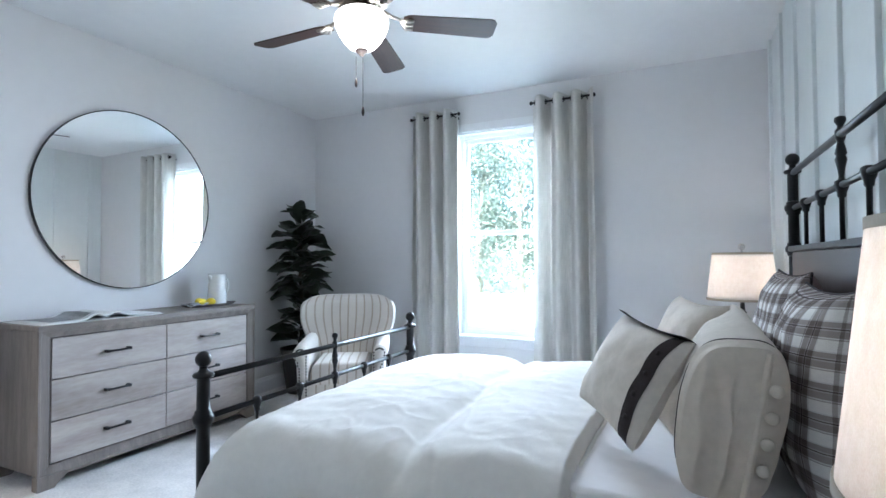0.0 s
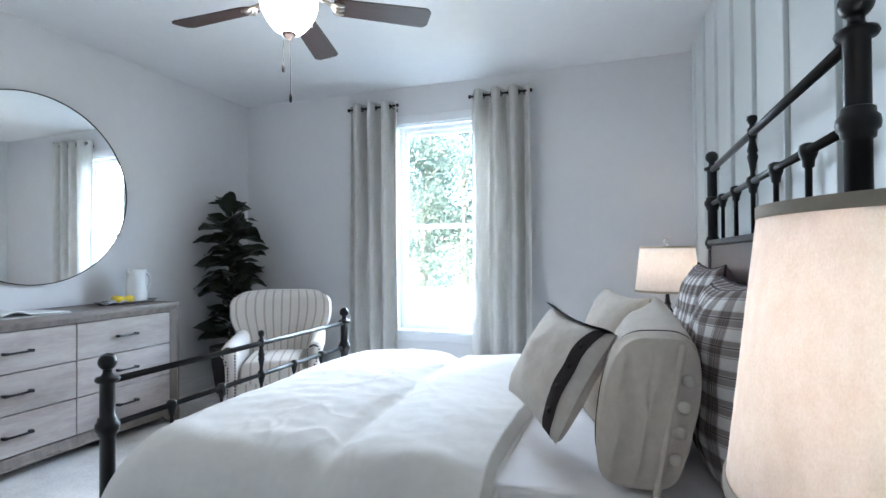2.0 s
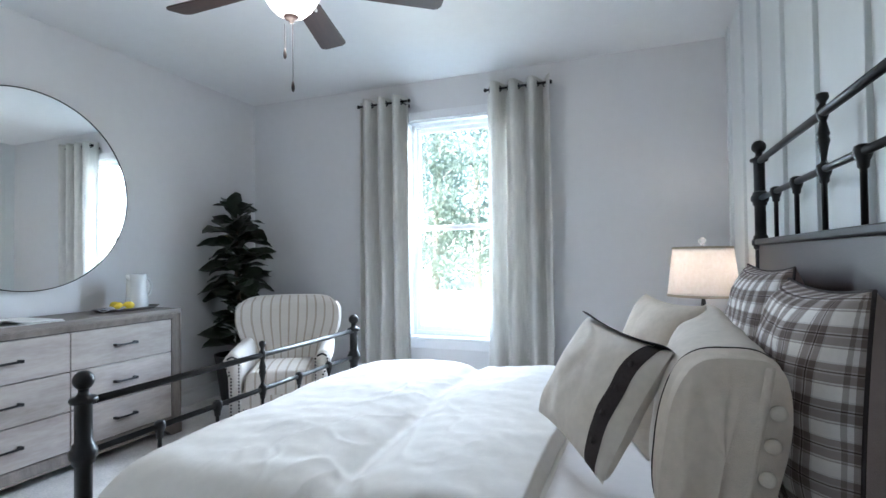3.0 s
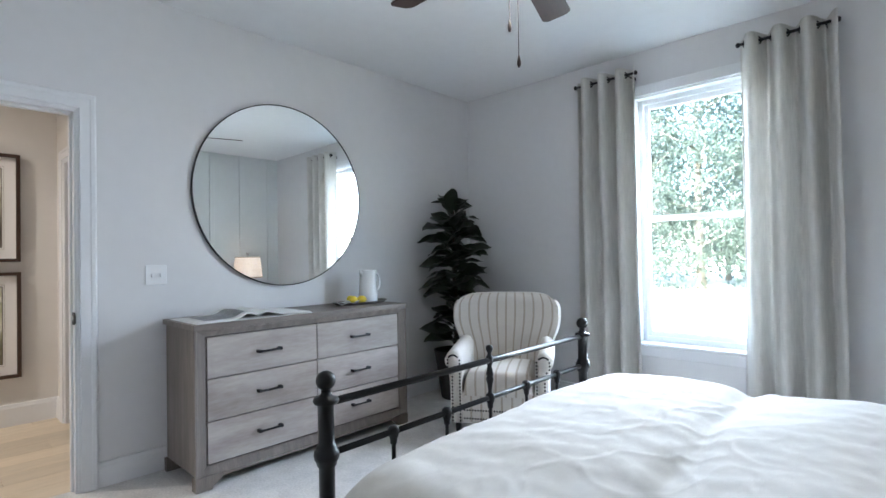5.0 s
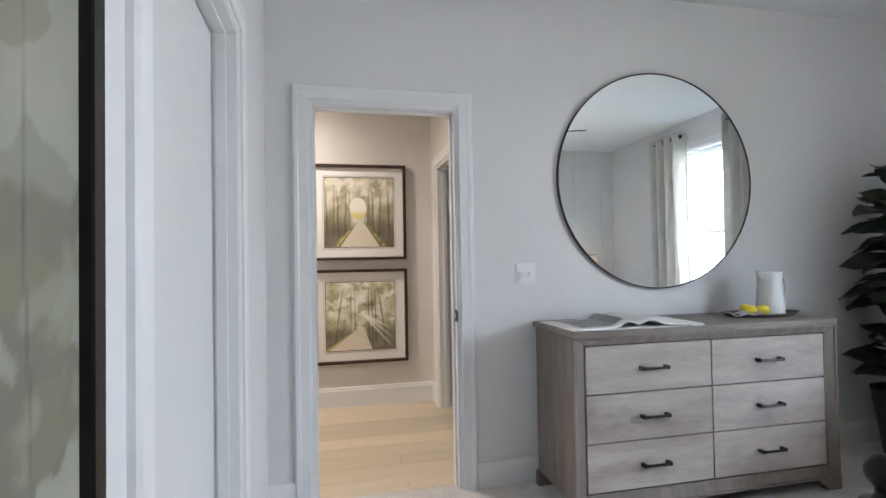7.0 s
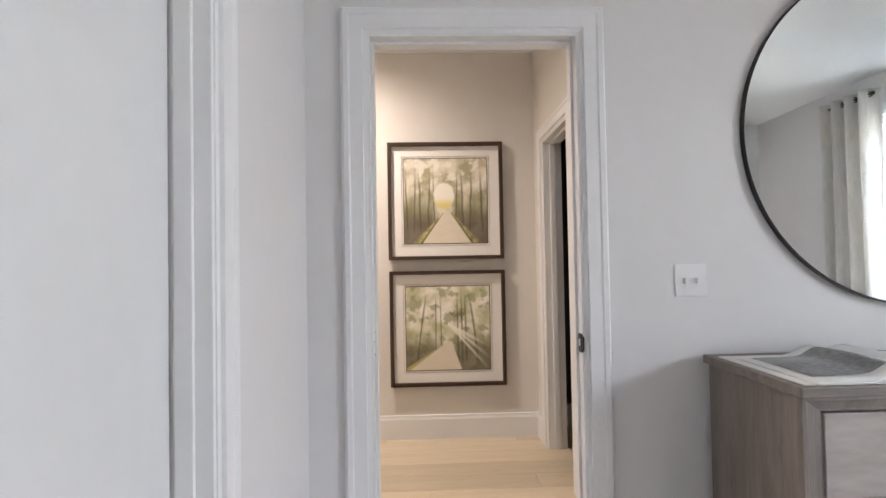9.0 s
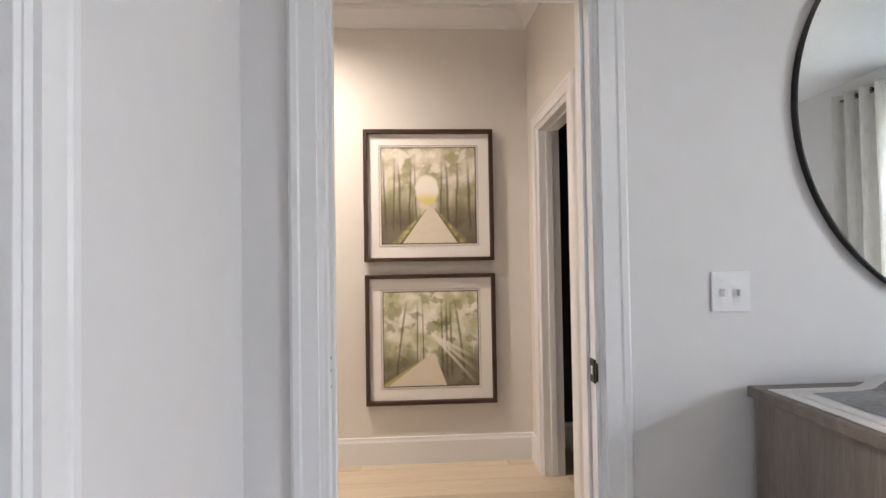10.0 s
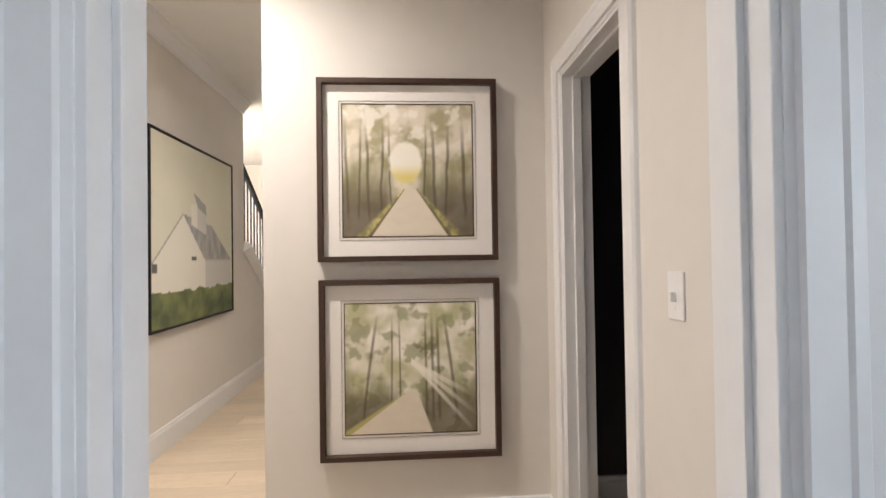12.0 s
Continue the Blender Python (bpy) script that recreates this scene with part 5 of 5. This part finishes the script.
def inside(u, v, pts):
    """Whether (u, v) lies in a convex outline given clockwise."""
    return all((b[0] - a[0]) * (v - a[1]) - (b[1] - a[1]) * (u - a[0]) <= 0 for a, b in zip(pts, pts[1:] + pts[:1]))


def barn(u, v):
    """A white barn with a cupola on a grassy rise, under an empty cream sky."""
    c = mixc((0.66, 0.65, 0.54), (0.60, 0.59, 0.48), 0.5 + 0.5 * fbm(u * 3, v * 3, 21))
    ground = 0.18 + 0.03 * fbm(u * 7, 1, 22)
    if inside(u, v, [(-0.05, 0.1), (-0.05, 0.27), (0.32, 0.60), (0.59, 0.36), (0.59, 0.1)]):
        c = (0.71, 0.69, 0.62)
    if inside(u, v, [(0.59, 0.1), (0.59, 0.36), (0.97, 0.36), (0.97, 0.1)]):
        c = mixc((0.55, 0.54, 0.51), (0.36, 0.36, 0.35), smooth(0.335, 0.355, v))
    if inside(u, v, [(0.32, 0.605), (0.68, 0.56), (0.98, 0.35), (0.58, 0.35)]):
        c = mixc((0.27, 0.27, 0.27), (0.40, 0.39, 0.37), 0.5 + fbm(u * 20, v * 6, 23))
    if abs((v - 0.60) - 0.89 * (u - 0.32)) < 0.008 and u < 0.32:
        c = (0.38, 0.37, 0.34)
    if inside(u, v, [(0.42, 0.55), (0.42, 0.67), (0.49, 0.67), (0.49, 0.53)]):
        c = (0.70, 0.68, 0.61)
    if inside(u, v, [(0.49, 0.53), (0.49, 0.67), (0.60, 0.63), (0.60, 0.50)]):
        c = (0.56, 0.55, 0.52)
    if inside(u, v, [(0.44, 0.745), (0.60, 0.68), (0.61, 0.62), (0.50, 0.655)]):
        c = (0.33, 0.33, 0.32)
    if abs(u - 0.45) < 0.03 and abs(v - 0.355) < 0.013:
        c = (0.12, 0.12, 0.11)
    if abs(u - 0.04) < 0.02 and abs(v - 0.305) < 0.022:
        c = (0.12, 0.12, 0.11)
    if v <= ground:
        c = mixc((0.20, 0.23, 0.09), (0.08, 0.10, 0.05), 0.5 + 0.9 * fbm(u * 9, v * 9, 24))
    return c


def lotus(u, v):
    """Grey-green washes with dark blots and thin ink stems."""
    c = mixc((0.36, 0.35, 0.29), (0.25, 0.245, 0.20), 0.5 + 0.8 * fbm(u * 3, v * 8, 31))
    blot = smooth(0.10, 0.17, fbm(u * 3 + 2, v * 9, 33) + 0.25 * fbm(u * 22, v * 40, 34) * 0.5)
    c = mixc(c, (0.13, 0.125, 0.09), blot * 0.75)
    wash = smooth(0.22, 0.26, fbm(u * 5 + 7, v * 14, 36))
    c = mixc(c, (0.20, 0.19, 0.125), wash * 0.6)
    c = mixc(c, (0.31, 0.31, 0.26), smooth(0.1, 0.3, fbm(u * 5, v * 14 + 9, 35)) * 0.5)
    for k, (x, s) in enumerate(((0.12, 0.1), (0.35, -0.2), (0.6, 0.15), (0.85, -0.1))):
        xx = x + s * (v - 0.4) + 0.02 * fbm(v * 5, k, 37)
        c = mixc(c, (0.06, 0.06, 0.055), 0.8 * smooth(0.006, 0.002, abs(u - xx)) * smooth(0.9, 0.5, v) * (0.5 + fbm(v * 9, k, 38)))
    return c


def canvas(name, w, h, fn, n, parent, label, y=0.0):
    """A flat canvas w by h facing -y in its parent's frame, painted by fn."""
    ny = max(2, int(n * h / w))
    bm = sheet(n, ny, lambda u, v: Vector(((u - 0.5) * w, y, (v - 0.5) * h)))
    ob = part(name, bm, ART, parent, label)
    layer = ob.data.color_attributes.new("paint", "FLOAT_COLOR", "POINT")
    cols = []
    for vert in ob.data.vertices:
        cols += [*fn(vert.co.x / w + 0.5, vert.co.z / h + 0.5), 1.0]
    layer.data.foreach_set("color", cols)
    return ob


def frame_bm(w, h, fw, d0, d1):
    """A mitred picture frame, outer size w by h, from d0 (front) to d1 (back) along y."""
    bm = bmesh.new()
    prof = [(0.0, d1), (0.0, d0 + 0.002), (0.002, d0), (fw - 0.002, d0), (fw, d0 + 0.003), (fw, d1 - 0.004)]
    rows = []
    for sx, sz in ((-1, -1), (1, -1), (1, 1), (-1, 1)):
        rows.append([bm.verts.new((sx * (w / 2 - a), y, sz * (h / 2 - a))) for a, y in prof])
    for k in range(4):
        for i in range(len(prof) - 1):
            bm.faces.new((rows[k][i], rows[(k + 1) % 4][i], rows[(k + 1) % 4][i + 1], rows[k][i + 1]))
    bmesh.ops.recalc_face_normals(bm, faces=bm.faces)
    return bm


def framed_print(m, w, h, fn, label):
    ob = thing("framed_picture", m, label, "picture")
    part("frame", frame_bm(w, h, 0.024, -0.052, 0.0), DARKFRAME, ob, "dark brown wood frame")
    part("mat", box(-w / 2 + 0.02, w / 2 - 0.02, -0.022, -0.018, -h / 2 + 0.02, h / 2 - 0.02), MAT_BOARD, ob, "off-white mat board")
    iw, ih = w * 0.727, h * 0.727
    part("mat_bevel", frame_bm(iw + 0.034, ih + 0.034, 0.003, -0.0235, -0.0215), MAT_LINE, ob)
    part("art_border", frame_bm(iw + 0.008, ih + 0.008, 0.005, -0.0250, -0.0215), DARKFRAME, ob)
    canvas("painting", iw, ih, fn, 150, ob, "olive and cream woodland watercolour", -0.0238)
    return ob


framed_print(pose(HX, 0.836, 1.650, 0, 0, 90) @ pose(0, 0, 0, 0, 0, 0), 0.80, 0.815, avenue, "dark-framed woodland lane print in a wide mat")
framed_print(pose(HX, 0.838, 0.765, 0, 0, 90), 0.80, 0.795, sunbeams, "dark-framed woodland sunbeam print in a wide mat")
big = thing("barn_picture", pose(-6.77, YL, 1.455, 0, 0, 180), "large canvas of a white barn in a thin black frame", "picture")
part("frame", frame_bm(1.48, 1.31, 0.018, -0.045, 0.0), BLACK, big, "thin black frame")
canvas("painting", 1.45, 1.28, barn, 150, big, "white barn on a green rise under a cream sky", -0.036)
left_pic = thing("botanical_picture", pose(-1.018, YS, 1.28, 0, 0, 180), "tall grey-green botanical canvas in a deep black frame", "picture")
part("frame", frame_bm(0.74, 1.95, 0.032, -0.044, 0.0), BLACK, left_pic, "deep black wooden frame")
canvas("painting", 0.69, 1.90, lotus, 120, left_pic, "grey-green washed leaves", -0.028)

# ---- stairs beyond the passage ----
stairs = thing("staircase", pose(0, 0, 0), "open staircase with white skirt and dark balusters", "staircase")
SX0, SX1, SLOPE = XF, -9.9, 0.62
z_at = lambda x: 1.45 + SLOPE * (x - SX0)
bm = bmesh.new()
front = [bm.verts.new(p) for p in ((SX0, YL, 0), (SX1, YL, 0), (SX1, YL, z_at(SX1)), (SX0, YL, z_at(SX0)))]
rear = [bm.verts.new((p.co.x, YL - 0.1, p.co.z)) for p in front]
bm.faces.new(front)
bm.faces.new(rear[::-1])
for k in range(4):
    bm.faces.new((front[k], rear[k], rear[(k + 1) % 4], front[(k + 1) % 4]))
bmesh.ops.recalc_face_normals(bm, faces=bm.faces)
part("stair_wall", bm, HALLWALL, stairs)
part("skirt", tube([(SX0, YL + 0.01, z_at(SX0) - 0.06), (SX1, YL + 0.01, z_at(SX1) - 0.06)], 0.065, 4), TRIM, stairs, "white stair skirt board")
part("handrail", tube([(SX0, YL - 0.05, z_at(SX0) + 0.82), (SX1, YL - 0.05, z_at(SX1) + 0.82)], 0.028, 10), BLACK, stairs, "dark handrail", True)
for k in range(16):
    x = SX0 - 0.06 - 0.11 * k
    part("baluster", tube([(x, YL - 0.05, z_at(x)), (x, YL - 0.05, z_at(x) + 0.82)], 0.009, 8), BLACK, stairs)
baseboard(SX1, XF, "x", YL, 1, h=0.165)

# ---- recessed fixtures added at the assumed hall lights, none in view ----
for x, y, watts in ASSUMED_LIGHTS:
    dl = thing("downlight", pose(x, y, HC), "assumed recessed ceiling light with white trim ring, out of view", "ceiling light")
    part("trim_ring", lathe([(0.05, -0.001), (0.075, -0.004), (0.078, -0.001), (0.078, 0.0), (0.05, 0.0)], 32), TRIM, dl, smooth=True)
    part("lens", lathe([(0, -0.0015), (0.05, -0.0015)], 32), LAMPBULB, dl, "glowing lens")

detector = thing("smoke_detector", pose(-4.92, 1.17, HC, 180, 0, 0), "round white smoke detector on the hall ceiling", "smoke detector")
part("base", lathe([(0, 0), (0.068, 0), (0.068, 0.010), (0.060, 0.014), (0, 0.014)], 32), PLATE, detector, smooth=True)
part("dome", lathe([(0.056, 0.014), (0.054, 0.030), (0.040, 0.038), (0, 0.040)], 32), PLATE, detector, smooth=True)

# ---- outdoors ----
setting("ground", sheet(40, 40, lambda u, v: Vector((-60 + 120 * u, YN + 0.16 + 110 * v, -0.35 + 0.02 * v * 110 * 0.35 + wob((u * 8, v * 8, 1), 1, 0.15)))), LAWN, "pale dry sunlit lawn outside the window", "lawn")
tree_rng = random.Random(8)


def tree(x, y, h, seed):
    ob = thing("tree", pose(x, y, 0.2), "tall leafy broadleaf tree at the edge of the lawn", "tree", "trees past the lawn")
    r = random.Random(seed)
    bm = tube([(0, 0, -0.6), (0.1 * r.uniform(-1, 1), 0, h * 0.3), (0.3 * r.uniform(-1, 1), 0.2, h * 0.62), (0.3 * r.uniform(-1, 1), 0.1, h * 0.9)], [0.16, 0.12, 0.08, 0.03], 9)
    tips = []
    for k in range(16):
        z = h * (0.03 + 0.84 * k / 16)
        a = r.uniform(0, 6.28)
        ln = h * 0.26 * (1 - 0.5 * abs(k / 16 - 0.4)) * r.uniform(0.7, 1.2)
        e = Vector((ln * math.cos(a), ln * math.sin(a), z + 0.35 * ln))
        tube([(0, 0, z), (e * 0.5 + Vector((0, 0, z * 0.5))), e], [0.05, 0.035, 0.012], 6, bm)
        tips.append((Vector((0, 0, z)), e))
    part("trunk", bm, TRUNK, ob, smooth=True)
    verts, faces = [], []
    for base, tip in tips:
        for c in range(7):
            centre = base.lerp(tip, r.uniform(0.35, 1.1)) + Vector((r.gauss(0, 0.3), r.gauss(0, 0.3), r.gauss(0, 0.25)))
            spread = r.uniform(0.28, 0.6)
            for q in range(66):
                p = centre + Vector((r.gauss(0, spread), r.gauss(0, spread), r.gauss(0, spread * 0.75)))
                rot = Euler((r.uniform(0, 6.3), r.uniform(0, 6.3), r.uniform(0, 6.3))).to_matrix()
                s = r.uniform(0.05, 0.10)
                i = len(verts)
                for d in ((-s, 0, 0), (0, -s * 0.55, 0.02), (s, 0, 0), (0, s * 0.55, 0.02)):
                    verts.append(p + rot @ Vector(d))
                faces.append((i, i + 1, i + 2, i + 3))
    me = bpy.data.meshes.new("crown")
    me.from_pydata(verts, [], faces)
    me.materials.append(FOLIAGE)
    crown_ob = new("crown", me)
    crown_ob.parent = ob
    tagged(crown_ob, kind="stuff")
    return ob


trees = [tree(0, 0, 7.5, s) for s in (1, 2, 3)]
spots = [(-16.5 + 2.1 * k + tree_rng.uniform(-0.5, 0.5), 20 + tree_rng.uniform(-1.0, 3.5)) for k in range(15)]
for k, (x, y) in enumerate(spots):
    if k < 3:
        trees[k].matrix_world = pose(x, y, 0.25, 0, 0, 40 * k)
    else:
        copy_thing(trees[k % 3], pose(x, y, 0.25, 0, 0, 77 * k) @ Matrix.Scale(tree_rng.uniform(0.85, 1.2), 4))

for row_y, count, big_ in ((26.5, 14, 0.95),):
    for k in range(count):
        copy_thing(trees[(k + 1) % 3], pose(-24 + 2.9 * k + tree_rng.uniform(-0.8, 0.8), row_y + tree_rng.uniform(-1.5, 1.5), 0.35, 0, 0, 61 * k) @ Matrix.Scale(big_ * tree_rng.uniform(0.85, 1.15), 4))

# ---- hall floor boards, last ----
hall_floor = tagged(new("hall_floor"), "pale oak plank floor in the hall", "floor", "", "structure")
plank_meshes = {}


def plank_mesh(length, width):
    key = (round(length, 2), width)
    if key not in plank_meshes:
        me = bpy.data.meshes.new("plank")
        bm = box(-width / 2, width / 2, 0, length, -0.012, 0.0, 0.0015, seg=1)
        bm.to_mesh(me)
        bm.free()
        me.materials.append(OAK)
        plank_meshes[key] = me
    return plank_meshes[key]


prng = random.Random(3)
PW = 0.178
x = XW - 0.06 - PW / 2
while x > -10.0:
    y = -2.0 + prng.choice((-0.9, -0.6, -0.3))
    while y < 2.4:
        ln = prng.choice((0.9, 1.2, 1.5))
        ob = new("plank", plank_mesh(ln - 0.002, PW - 0.002))
        ob.parent = hall_floor
        ob.matrix_basis = pose(x, y, 0.0)
        y += ln
    x -= PW
